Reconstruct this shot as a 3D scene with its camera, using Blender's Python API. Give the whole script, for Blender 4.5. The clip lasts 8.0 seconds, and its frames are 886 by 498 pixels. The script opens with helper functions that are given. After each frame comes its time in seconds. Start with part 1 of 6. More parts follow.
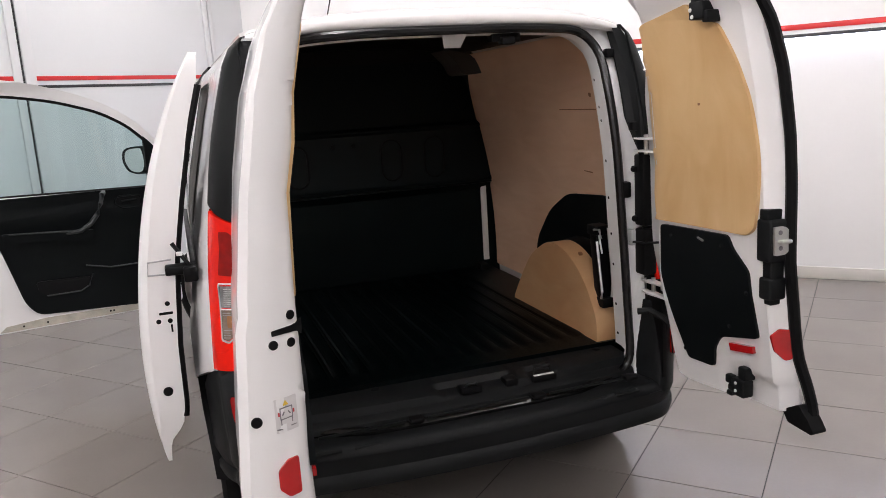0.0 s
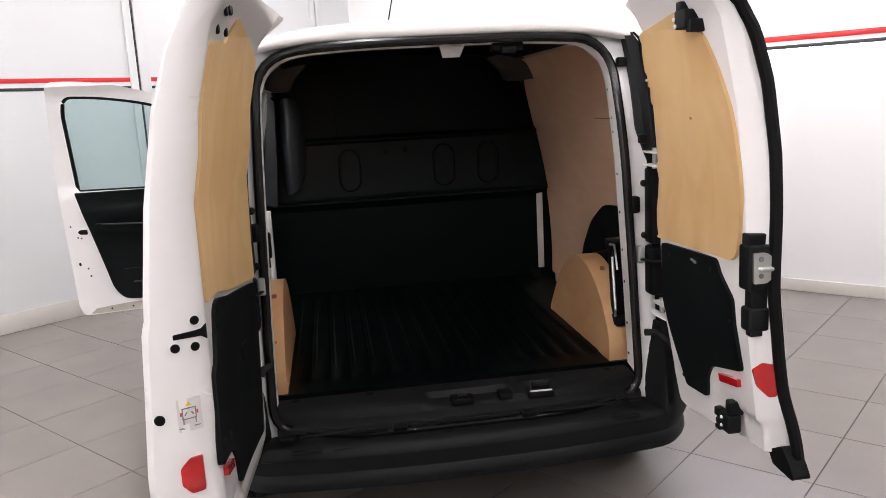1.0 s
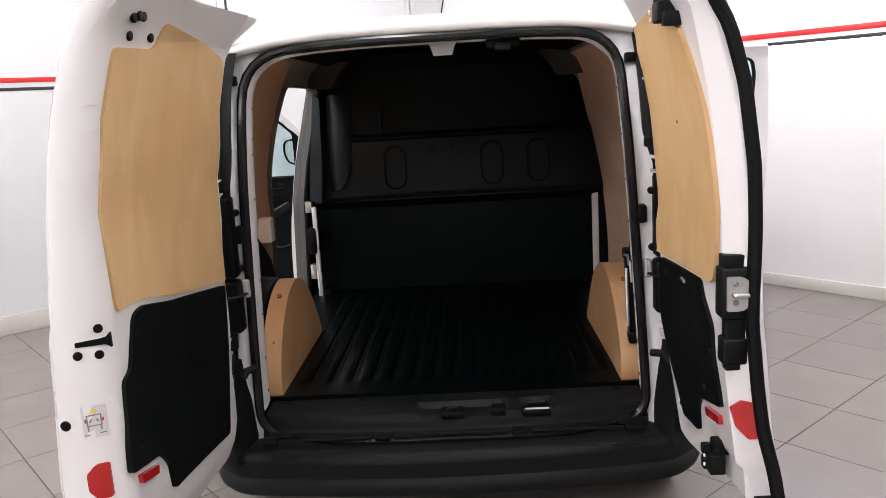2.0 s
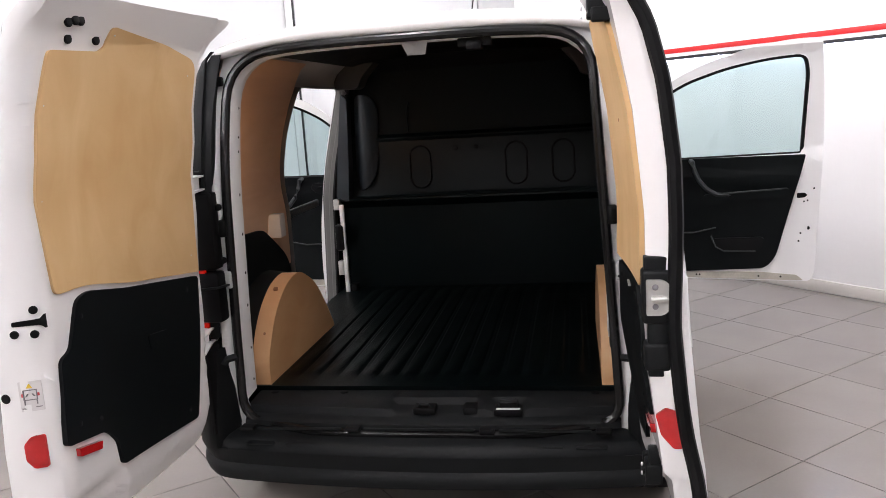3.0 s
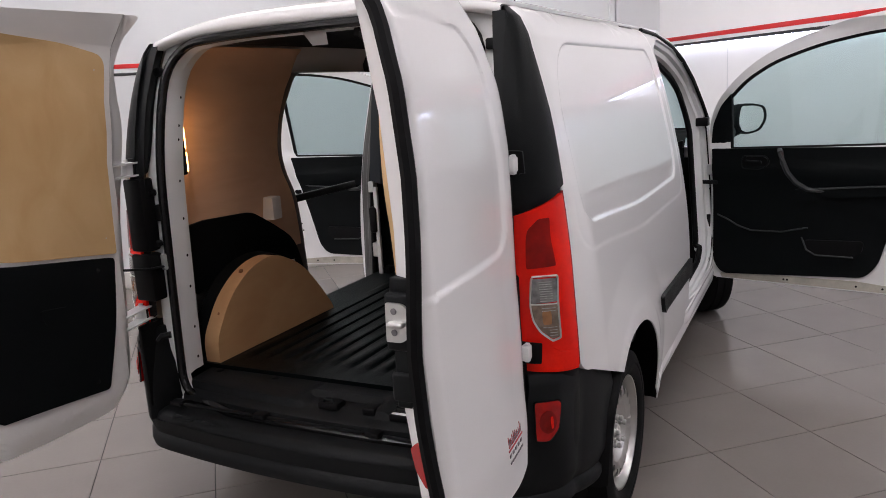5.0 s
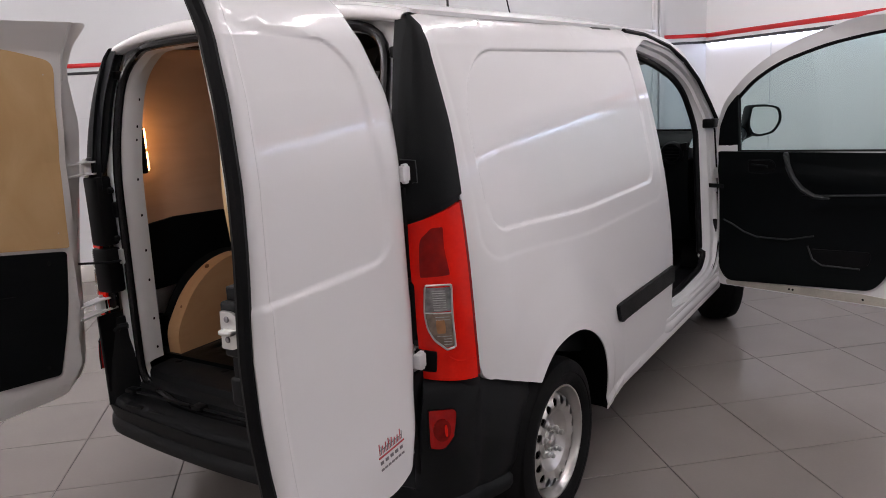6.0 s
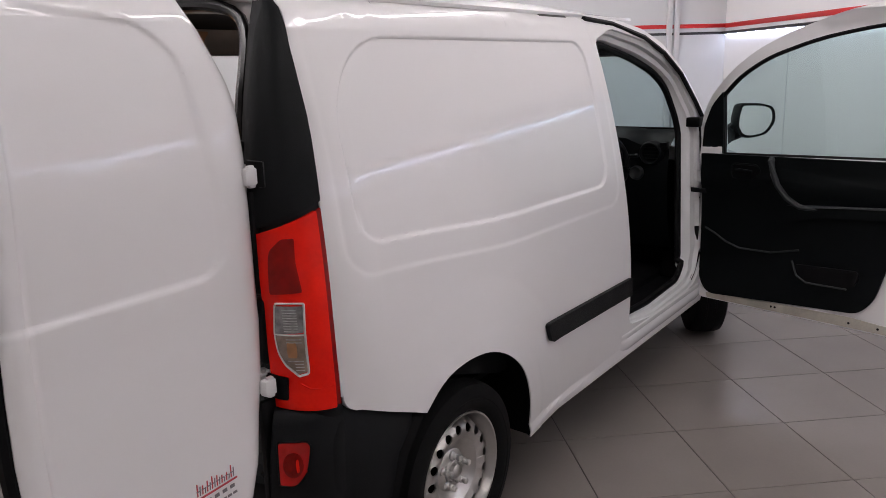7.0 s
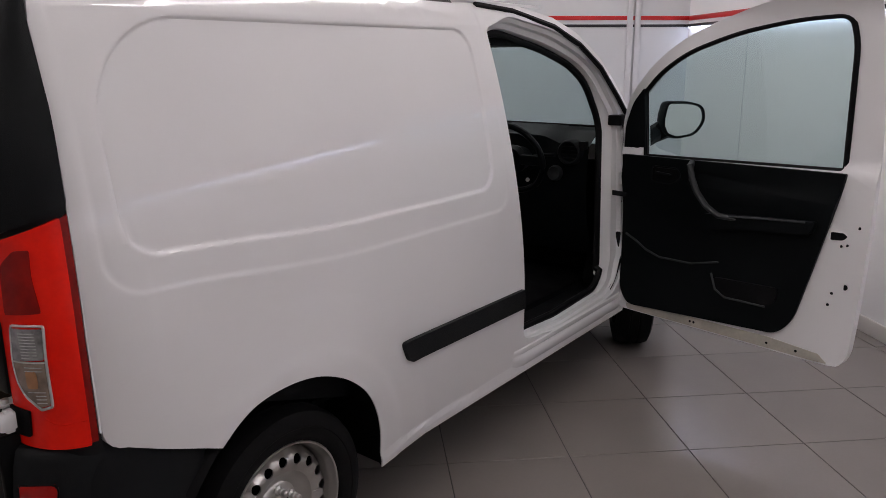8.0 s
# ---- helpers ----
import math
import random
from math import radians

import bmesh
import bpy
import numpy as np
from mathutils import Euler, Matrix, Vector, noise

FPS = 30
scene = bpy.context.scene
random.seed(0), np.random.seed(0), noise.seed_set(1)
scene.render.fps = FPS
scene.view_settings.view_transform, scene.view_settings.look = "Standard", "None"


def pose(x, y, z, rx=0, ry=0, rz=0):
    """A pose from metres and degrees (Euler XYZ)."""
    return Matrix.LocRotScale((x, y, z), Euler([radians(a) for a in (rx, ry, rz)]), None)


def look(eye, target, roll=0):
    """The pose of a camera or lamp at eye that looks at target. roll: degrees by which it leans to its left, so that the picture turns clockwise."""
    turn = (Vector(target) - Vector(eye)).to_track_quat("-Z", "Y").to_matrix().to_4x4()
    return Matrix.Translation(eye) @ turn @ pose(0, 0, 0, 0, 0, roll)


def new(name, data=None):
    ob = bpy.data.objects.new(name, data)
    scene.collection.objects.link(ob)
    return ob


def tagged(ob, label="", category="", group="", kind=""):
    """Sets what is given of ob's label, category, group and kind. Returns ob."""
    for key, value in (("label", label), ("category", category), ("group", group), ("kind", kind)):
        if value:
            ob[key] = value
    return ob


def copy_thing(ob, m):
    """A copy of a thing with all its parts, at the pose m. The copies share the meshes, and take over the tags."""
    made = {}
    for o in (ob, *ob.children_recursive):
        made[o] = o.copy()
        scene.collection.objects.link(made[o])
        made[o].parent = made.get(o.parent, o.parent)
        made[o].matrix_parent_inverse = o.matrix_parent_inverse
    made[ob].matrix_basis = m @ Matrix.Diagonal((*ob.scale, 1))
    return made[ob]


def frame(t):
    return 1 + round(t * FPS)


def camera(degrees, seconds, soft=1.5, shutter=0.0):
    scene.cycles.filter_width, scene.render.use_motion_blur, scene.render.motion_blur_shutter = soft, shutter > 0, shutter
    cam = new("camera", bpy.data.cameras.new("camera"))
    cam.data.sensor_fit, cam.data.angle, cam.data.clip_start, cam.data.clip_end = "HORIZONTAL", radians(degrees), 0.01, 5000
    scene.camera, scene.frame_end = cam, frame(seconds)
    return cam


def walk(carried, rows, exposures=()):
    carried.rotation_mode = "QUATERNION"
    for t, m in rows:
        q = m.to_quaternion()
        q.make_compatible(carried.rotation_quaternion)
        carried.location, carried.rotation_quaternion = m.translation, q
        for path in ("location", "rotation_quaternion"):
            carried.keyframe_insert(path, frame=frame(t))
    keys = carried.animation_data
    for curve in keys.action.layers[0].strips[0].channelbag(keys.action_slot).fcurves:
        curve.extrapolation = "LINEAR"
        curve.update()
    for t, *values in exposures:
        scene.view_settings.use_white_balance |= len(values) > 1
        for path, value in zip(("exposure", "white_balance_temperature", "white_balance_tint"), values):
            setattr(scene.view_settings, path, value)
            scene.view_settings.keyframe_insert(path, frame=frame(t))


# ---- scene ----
cam = camera(59.5, 8.0, soft=0.9)
PATH = [
    (0, (-0.911, -2.441, 1.573), (-0.287, -0.58, 1.188), -3.6),
    (0.5, (-0.648, -2.575, 1.604), (-0.213, -0.661, 1.22), -3.2),
    (1, (-0.413, -2.554, 1.585), (-0.138, -0.608, 1.214), -3.1),
    (1.5, (-0.158, -2.459, 1.59), (-0.063, -0.498, 1.213), -3.2),
    (1.7, (-0.053, -2.457, 1.596), (-0.033, -0.494, 1.216), -3.4),
    (2.8, (0.437, -2.493, 1.586), (0.158, -0.548, 1.214), -3.2),
    (3, (0.531, -2.445, 1.561), (0.191, -0.507, 1.201), -3.5),
    (3.5, (0.751, -2.362, 1.578), (0.283, -0.455, 1.198), -3.3),
    (4, (1.032, -2.303, 1.573), (0.416, -0.438, 1.195), -3.5),
    (4.2, (1.163, -2.272, 1.595), (0.489, -0.431, 1.202), -3.2),
    (5.3, (1.606, -1.918, 1.569), (0.669, -0.197, 1.168), -3.6),
    (5.5, (1.705, -1.875, 1.57), (0.729, -0.176, 1.167), -3.5),
    (6, (1.962, -1.758, 1.596), (0.898, -0.116, 1.179), -3.2),
    (6.5, (2.115, -1.535, 1.587), (0.959, 0.04, 1.161), -2.8),
    (7, (2.204, -1.258, 1.6), (1.05, 0.311, 1.148), -1.7),
    (7.5, (2.364, -0.964, 1.593), (1.19, 0.587, 1.13), -1.2),
    (8, (2.438, -0.728, 1.594), (1.284, 0.834, 1.113), -0.3),
]
EXPOSURES = [(0, -0.16, 6560, 9), (1.0, 0.10, 6560, 9), (3.0, 0.23, 6430, 10), (4.0, 0.27, 6430, 10), (5.5, -0.70, 6480, 12), (6.5, -0.58, 6560, 13), (7.0, -0.72, 6580, 13), (7.5, -1.04, 6620, 13), (8.0, -1.0, 6620, 13)]
walk(cam, [(t, look(eye, target, roll)) for t, eye, target, roll in PATH], EXPOSURES)

# ---- light ----
world = bpy.data.worlds.new("world")
scene.world = world
world.use_nodes = True
world.node_tree.nodes["Background"].inputs["Color"].default_value = (0.9, 0.95, 1.0, 1)
world.node_tree.nodes["Background"].inputs["Strength"].default_value = 0.3
LAMP = 57.0
COVE = 26.0
GLOW = 15.0

# ---- materials ----
def mat(name, color, rough=0.5, metal=0.0, spot=0.12, scale=3.0, bump=0.0, fine=60.0, coat=0.0, spec=0.5, warm=None, island=0.0):
    """A principled surface with broad blotches, fine grain and a little relief."""
    m = bpy.data.materials.new(name)
    m.use_nodes = True
    nt = m.node_tree
    n, l = nt.nodes, nt.links
    p = n["Principled BSDF"]
    p.inputs["Metallic"].default_value = metal
    p.inputs["Coat Weight"].default_value = coat
    p.inputs["Coat Roughness"].default_value = 0.06
    p.inputs["Specular IOR Level"].default_value = spec
    co = n.new("ShaderNodeTexCoord")
    a = n.new("ShaderNodeTexNoise")
    a.inputs["Scale"].default_value, a.inputs["Detail"].default_value = scale, 5
    b = n.new("ShaderNodeTexNoise")
    b.inputs["Scale"].default_value, b.inputs["Detail"].default_value = fine, 3
    l.new(co.outputs["Object"], a.inputs["Vector"])
    l.new(co.outputs["Object"], b.inputs["Vector"])
    mix = n.new("ShaderNodeMix")
    mix.data_type = "RGBA"
    dark = tuple(c * (1 - spot) for c in color)
    lite = warm or tuple(min(1, c * (1 + spot)) for c in color)
    mix.inputs["A"].default_value, mix.inputs["B"].default_value = (*dark, 1), (*lite, 1)
    add = n.new("ShaderNodeMath")
    add.operation = "MULTIPLY_ADD"
    add.inputs[1].default_value = 0.35
    l.new(b.outputs["Fac"], add.inputs[0])
    sc = n.new("ShaderNodeMath")
    sc.operation = "MULTIPLY_ADD"
    sc.inputs[1].default_value, sc.inputs[2].default_value = 1.3, -0.3
    l.new(a.outputs["Fac"], sc.inputs[0])
    l.new(sc.outputs[0], add.inputs[2])
    fac = add.outputs[0]
    if island:
        info = n.new("ShaderNodeObjectInfo")
        plus = n.new("ShaderNodeMath")
        plus.operation = "MULTIPLY_ADD"
        plus.inputs[1].default_value = island
        l.new(info.outputs["Random"], plus.inputs[0])
        l.new(fac, plus.inputs[2])
        fac = plus.outputs[0]
    l.new(fac, mix.inputs["Factor"])
    l.new(mix.outputs["Result"], p.inputs["Base Color"])
    r = n.new("ShaderNodeMapRange")
    r.inputs["To Min"].default_value, r.inputs["To Max"].default_value = max(0.02, rough * 0.8), min(1, rough * 1.25)
    l.new(a.outputs["Fac"], r.inputs["Value"])
    l.new(r.outputs["Result"], p.inputs["Roughness"])
    if bump:
        bp = n.new("ShaderNodeBump")
        bp.inputs["Strength"].default_value, bp.inputs["Distance"].default_value = bump, 0.002
        l.new(b.outputs["Fac"], bp.inputs["Height"])
        l.new(bp.outputs["Normal"], p.inputs["Normal"])
    return m


def ply(name, dark, lite, stretch, rough=0.5):
    """Plywood: long wavy grain along one axis, blotches, small dark flecks."""
    m = mat(name, dark, rough, spot=0.1, scale=2.2, bump=0.1, fine=90)
    nt = m.node_tree
    n, l = nt.nodes, nt.links
    p = n["Principled BSDF"]
    co = n.new("ShaderNodeTexCoord")
    mp = n.new("ShaderNodeMapping")
    mp.inputs["Scale"].default_value = stretch
    l.new(co.outputs["Object"], mp.inputs["Vector"])
    g = n.new("ShaderNodeTexNoise")
    g.inputs["Scale"].default_value, g.inputs["Detail"].default_value, g.inputs["Distortion"].default_value = 5, 6, 1.2
    l.new(mp.outputs["Vector"], g.inputs["Vector"])
    big = n.new("ShaderNodeTexNoise")
    big.inputs["Scale"].default_value = 3
    l.new(co.outputs["Object"], big.inputs["Vector"])
    mix = n.new("ShaderNodeMix")
    mix.data_type = "RGBA"
    mix.inputs["A"].default_value, mix.inputs["B"].default_value = (*dark, 1), (*lite, 1)
    avg = n.new("ShaderNodeMath")
    avg.operation = "ADD"
    half = n.new("ShaderNodeMath")
    half.operation = "MULTIPLY"
    half.inputs[1].default_value = 0.5
    l.new(g.outputs["Fac"], avg.inputs[0])
    l.new(big.outputs["Fac"], avg.inputs[1])
    l.new(avg.outputs[0], half.inputs[0])
    rng = n.new("ShaderNodeMapRange")
    rng.inputs["From Min"].default_value, rng.inputs["From Max"].default_value = 0.31, 0.67
    l.new(half.outputs[0], rng.inputs["Value"])
    l.new(rng.outputs["Result"], mix.inputs["Factor"])
    l.new(mix.outputs["Result"], p.inputs["Base Color"])
    return m


def glow(name, color, strength):
    m = bpy.data.materials.new(name)
    m.use_nodes = True
    p = m.node_tree.nodes["Principled BSDF"]
    p.inputs["Base Color"].default_value = (*color, 1)
    p.inputs["Emission Color"].default_value = (*color, 1)
    p.inputs["Emission Strength"].default_value = strength
    return m


PAINT = mat("white_paint", (0.80, 0.79, 0.79), 0.34, spot=0.03, scale=1.5, coat=0.8, bump=0.0, fine=250, spec=0.35)
PAINT.node_tree.nodes["Principled BSDF"].inputs["Coat Roughness"].default_value = 0.05
INNER = mat("white_paint_inner", (0.76, 0.76, 0.76), 0.36, spot=0.05, scale=6, coat=0.2, bump=0.05, fine=180)
GREY = mat("grey_primer", (0.36, 0.37, 0.37), 0.4, spot=0.1, scale=5)
BLACK = mat("black_plastic", (0.0068, 0.0076, 0.0084), 0.5, spot=0.3, scale=8, bump=0.25, fine=500, spec=0.15)
TRIM = mat("charcoal_trim", (0.0058, 0.0066, 0.0072), 0.42, spot=0.25, scale=5, bump=0.3, fine=400, spec=0.12)
PANEL = mat("dark_door_card", (0.0036, 0.0047, 0.0054), 0.5, spot=0.25, scale=6, bump=0.2, fine=300, spec=0.11)
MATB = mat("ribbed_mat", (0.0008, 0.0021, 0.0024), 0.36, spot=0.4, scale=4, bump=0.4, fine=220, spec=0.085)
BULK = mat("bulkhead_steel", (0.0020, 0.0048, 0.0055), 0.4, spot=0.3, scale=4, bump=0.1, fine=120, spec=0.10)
PAD = mat("smooth_grey_pad", (0.015, 0.021, 0.027), 0.38, spot=0.2, scale=5, bump=0.1, fine=150, spec=0.35)
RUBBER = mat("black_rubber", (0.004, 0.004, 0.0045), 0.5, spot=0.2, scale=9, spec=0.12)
TYRE = mat("tyre_rubber", (0.006, 0.006, 0.0062), 0.7, spot=0.25, scale=12, bump=0.4, fine=160, spec=0.12)
STEEL = mat("silver_steel", (0.58, 0.57, 0.555), 0.30, 1.0, spot=0.15, scale=8)
ZINC = mat("zinc", (0.62, 0.62, 0.6), 0.36, 0.9, spot=0.15, scale=14)
CHROME = mat("mirror_glass", (0.9, 0.92, 0.92), 0.02, 1.0, spot=0.01)
RED = mat("red_reflector", (0.42, 0.008, 0.010), 0.22, spot=0.12, scale=30, coat=0.8, bump=0.4, fine=300)
LENS = mat("red_lens", (0.78, 0.006, 0.003), 0.2, spot=0.25, scale=5, coat=0.35, bump=0.0, fine=90, warm=(0.92, 0.016, 0.005), spec=0.08)
LENSD = mat("red_lens_dark", (0.16, 0.004, 0.003), 0.2, spot=0.5, scale=14, coat=0.3, spec=0.1, warm=(0.34, 0.006, 0.004))
FOGRED = mat("fog_lens", (0.34, 0.005, 0.004), 0.14, spot=0.35, scale=24, coat=0.4, spec=0.3)
RIB = mat("lens_rib", (0.66, 0.64, 0.62), 0.2, 0.6, spot=0.6, scale=60)
AMBERB = mat("amber_bulb", (0.26, 0.12, 0.05), 0.25, spot=0.3, scale=40, coat=0.5)
CLEAR = mat("clear_lens", (0.20, 0.194, 0.194), 0.08, 0.3, spot=0.9, scale=34, coat=1.0, bump=0.6, fine=120)
AMBER = mat("amber_lens", (0.21, 0.155, 0.12), 0.12, 0.3, spot=0.75, scale=36, coat=1.0, bump=0.6, fine=120)
WOOD = ply("plywood_door", (0.53, 0.325, 0.14), (0.65, 0.45, 0.235), (1, 1.6, 0.7))
WOODB = ply("plywood_box", (0.49, 0.27, 0.125), (0.58, 0.36, 0.19), (1, 0.7, 2))
LINING = ply("plywood_lining", (0.66, 0.415, 0.275), (0.76, 0.52, 0.365), (1, 0.6, 2.5))
KNOT = mat("wood_knot", (0.24, 0.11, 0.05), 0.6, spot=0.4, scale=60)
# the bulkhead's own paint, lightened for the light its middle catches
BULKLIT = mat("bulkhead_panel", (0.0030, 0.0062, 0.0074), 0.36, spot=0.25, scale=5, bump=0.1, fine=120, spec=0.15)
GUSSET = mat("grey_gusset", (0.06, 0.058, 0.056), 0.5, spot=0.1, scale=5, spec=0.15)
FRAMEG = mat("grey_frame", (0.11, 0.108, 0.105), 0.45, spot=0.12, scale=5, spec=0.25)
CARD = mat("front_door_card", (0.0029, 0.0040, 0.0045), 0.48, spot=0.3, scale=6, bump=0.35, fine=350, spec=0.10)
HANDLE = mat("grey_plastic", (0.020, 0.023, 0.024), 0.4, spot=0.2, scale=8, bump=0.2, fine=300, spec=0.4)
HEM = mat("soiled_hem", (0.44, 0.41, 0.35), 0.6, spot=0.35, scale=9, bump=0.2, fine=90)
SEAL = mat("glossy_seal_rubber", (0.006, 0.006, 0.0065), 0.20, spot=0.2, scale=9, spec=0.4)


def pane(name, color):
    """Thin glass: tinted and clear, with a weak mirror image."""
    m = bpy.data.materials.new(name)
    m.use_nodes = True
    n, l = m.node_tree.nodes, m.node_tree.links
    n.remove(n["Principled BSDF"])
    t, g, f, x = n.new("ShaderNodeBsdfTransparent"), n.new("ShaderNodeBsdfGlossy"), n.new("ShaderNodeLayerWeight"), n.new("ShaderNodeMixShader")
    t.inputs["Color"].default_value = (*color, 1)
    g.inputs["Roughness"].default_value = 0.01
    f.inputs["Blend"].default_value = 0.5
    w, a = n.new("ShaderNodeMath"), n.new("ShaderNodeMath")
    w.operation, a.operation = "POWER", "MULTIPLY_ADD"
    w.inputs[1].default_value, a.inputs[1].default_value, a.inputs[2].default_value = 5.0, 0.9, 0.035
    l.new(f.outputs["Facing"], w.inputs[0])
    l.new(w.outputs[0], a.inputs[0])
    l.new(a.outputs[0], x.inputs["Fac"])
    l.new(t.outputs["BSDF"], x.inputs[1])
    l.new(g.outputs["BSDF"], x.inputs[2])
    l.new(x.outputs["Shader"], n["Material Output"].inputs["Surface"])
    return m


GLASS = pane("tinted_glass", (0.76, 0.85, 0.85))
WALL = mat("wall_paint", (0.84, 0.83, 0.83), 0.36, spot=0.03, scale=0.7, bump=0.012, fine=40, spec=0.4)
# the same wall paint, darkened to offset the lamps near the north wall
WALLDIM = mat("wall_paint_dimmed", (0.69, 0.70, 0.71), 0.36, spot=0.03, scale=0.7, bump=0.012, fine=40, spec=0.4)
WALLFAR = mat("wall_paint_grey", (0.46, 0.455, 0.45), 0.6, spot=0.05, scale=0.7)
SKIRT = mat("skirting_paint", (0.63, 0.60, 0.565), 0.35, spot=0.06, scale=3)
REDSTRIPE = mat("red_stripe", (0.58, 0.012, 0.013), 0.35, spot=0.08, scale=4)
BLACKSTRIPE = mat("black_stripe", (0.012, 0.012, 0.014), 0.35, spot=0.1, scale=4)
POST = mat("grey_post", (0.66, 0.66, 0.67), 0.4, spot=0.05, scale=2)
TILE = mat("floor_tile", (0.215, 0.192, 0.174), 0.19, spot=0.09, scale=2.2, bump=0.05, fine=70, island=0.28, spec=0.42)
GROUT = mat("grout", (0.04, 0.037, 0.034), 0.8, spot=0.3, scale=4)
CEIL = mat("ceiling_paint", (0.8, 0.8, 0.79), 0.8, spot=0.03, scale=1)
TUBE = glow("tube_light", (1.0, 0.955, 0.975), LAMP)
STRIPLIGHT = glow("strip_light", (0.66, 0.74, 1.0), COVE)
BULB = glow("cargo_lamp_lens", (1.0, 0.52, 0.19), GLOW)
STICKER = mat("sticker_paper", (0.62, 0.60, 0.60), 0.4, spot=0.06, scale=40)
YELLOW = mat("sticker_yellow", (0.75, 0.52, 0.06), 0.4, spot=0.05)
INK = mat("sticker_ink", (0.18, 0.17, 0.18), 0.5, spot=0.1)
INKRED = mat("sticker_red", (0.5, 0.05, 0.06), 0.5, spot=0.1)


# ---- building tools ----
def part(name, bm, material, parent=None, label="", at=None, angle=0.6):
    """Links a bmesh as one mesh object."""
    bmesh.ops.recalc_face_normals(bm, faces=bm.faces[:])
    for f in bm.faces:
        f.smooth = True
    for e in bm.edges:
        if len(e.link_faces) != 2 or e.calc_face_angle(0) > angle:
            e.smooth = False
    me = bpy.data.meshes.new(name)
    bm.to_mesh(me)
    bm.free()
    me.materials.append(material)
    ob = new(name, me)
    ob.parent = parent
    if at is not None:
        ob.matrix_basis = at
    if label:
        tagged(ob, label)
    return ob


def thing(name, label, category, kind="", group=""):
    return tagged(new(name), label, category, group, kind)


def fillet(pts, r=0.03, n=4):
    """A closed outline with its corners rounded; a point may carry its own radius."""
    out = []
    k = len(pts)
    for i in range(k):
        p, a, b = Vector(pts[i][:2]), Vector(pts[i - 1][:2]), Vector(pts[(i + 1) % k][:2])
        rad = pts[i][2] if len(pts[i]) > 2 else r
        da, db = (a - p), (b - p)
        t = min(rad, da.length * 0.45, db.length * 0.45)
        if t < 1e-4:
            out.append(p)
            continue
        q0, q1 = p + da.normalized() * t, p + db.normalized() * t
        for j in range(n + 1):
            f = j / n
            out.append(q0.lerp(p, f).lerp(p.lerp(q1, f), f))
    return [tuple(v) for v in out]


def flat(outline, holes=(), step=0.05):
    """A triangulated outline with holes, cut by a grid so that it can be bent."""
    bm = bmesh.new()
    for loop in (outline, *holes):
        vs = [bm.verts.new((p[0], p[1], 0)) for p in loop]
        for i in range(len(vs)):
            bm.edges.new((vs[i - 1], vs[i]))
    bmesh.ops.triangle_fill(bm, use_beauty=True, use_dissolve=False, edges=bm.edges[:])
    lo = [min(p[i] for p in outline) for i in (0, 1)]
    hi = [max(p[i] for p in outline) for i in (0, 1)]
    for axis in (0, 1):
        no = (1, 0, 0) if axis == 0 else (0, 1, 0)
        st = step[axis] if isinstance(step, tuple) else step
        cuts = st if isinstance(st, list) else [k * st for k in range(math.floor(lo[axis] / st) + 1, math.ceil(hi[axis] / st))]
        for x in cuts:
            if not lo[axis] + 1e-4 < x < hi[axis] - 1e-4:
                continue
            co = (x, 0, 0) if axis == 0 else (0, x, 0)
            bmesh.ops.bisect_plane(bm, geom=bm.verts[:] + bm.edges[:] + bm.faces[:], dist=1e-5, plane_co=co, plane_no=no)
    bmesh.ops.recalc_face_normals(bm, faces=bm.faces[:])
    return bm


def slab(outline, outer, inner, holes=(), step=0.05):
    """A bent plate: the outline mapped by outer(a, b) and by inner(a, b), closed along all edges."""
    src = flat(outline, holes, step)
    bm = bmesh.new()
    src.verts.index_update()
    A = [bm.verts.new(outer(v.co.x, v.co.y)) for v in src.verts]
    B = [bm.verts.new(inner(v.co.x, v.co.y)) for v in src.verts]
    for f in src.faces:
        ids = [v.index for v in f.verts]
        bm.faces.new([A[i] for i in ids])
        bm.faces.new([B[i] for i in reversed(ids)])
    for e in src.edges:
        if len(e.link_faces) == 1:
            i, j = e.verts[0].index, e.verts[1].index
            bm.faces.new((A[i], A[j], B[j], B[i]))
    src.free()
    return bm


def loft(rows, closed=False, ring=False, caps=False):
    """A skin over rows of points; closed: each row is a loop; ring: the last row joins the first."""
    bm = bmesh.new()
    g = [[bm.verts.new(p) for p in r] for r in rows]
    n = len(rows[0])
    for i in range(len(g) if ring else len(g) - 1):
        a, b = g[i], g[(i + 1) % len(g)]
        for j in range(n if closed else n - 1):
            k = (j + 1) % n
            bm.faces.new((a[j], a[k], b[k], b[j]))
    if caps and closed and not ring:
        bm.faces.new(g[0])
        bm.faces.new(list(reversed(g[-1])))
    return bm


def tube(path, r, n=8, closed=False, squash=1.0, plane=None):
    """A round cord along a path."""
    pts = [Vector(p) for p in path]
    rows = []
    for i, p in enumerate(pts):
        a = pts[i - 1] if (i or closed) else p
        b = pts[(i + 1) % len(pts)] if (i < len(pts) - 1 or closed) else p
        d = (b - a).normalized()
        up = Vector(plane) if plane else Vector((0, 0, 1)) if abs(d.z) < 0.9 else Vector((1, 0, 0))
        s = d.cross(up).normalized()
        u = s.cross(d)
        rad = r[i] if isinstance(r, (list, tuple)) else r
        rows.append([p + s * math.cos(k * 2 * math.pi / n) * rad + u * math.sin(k * 2 * math.pi / n) * rad * squash for k in range(n)])
    return loft(rows, True, closed, True)


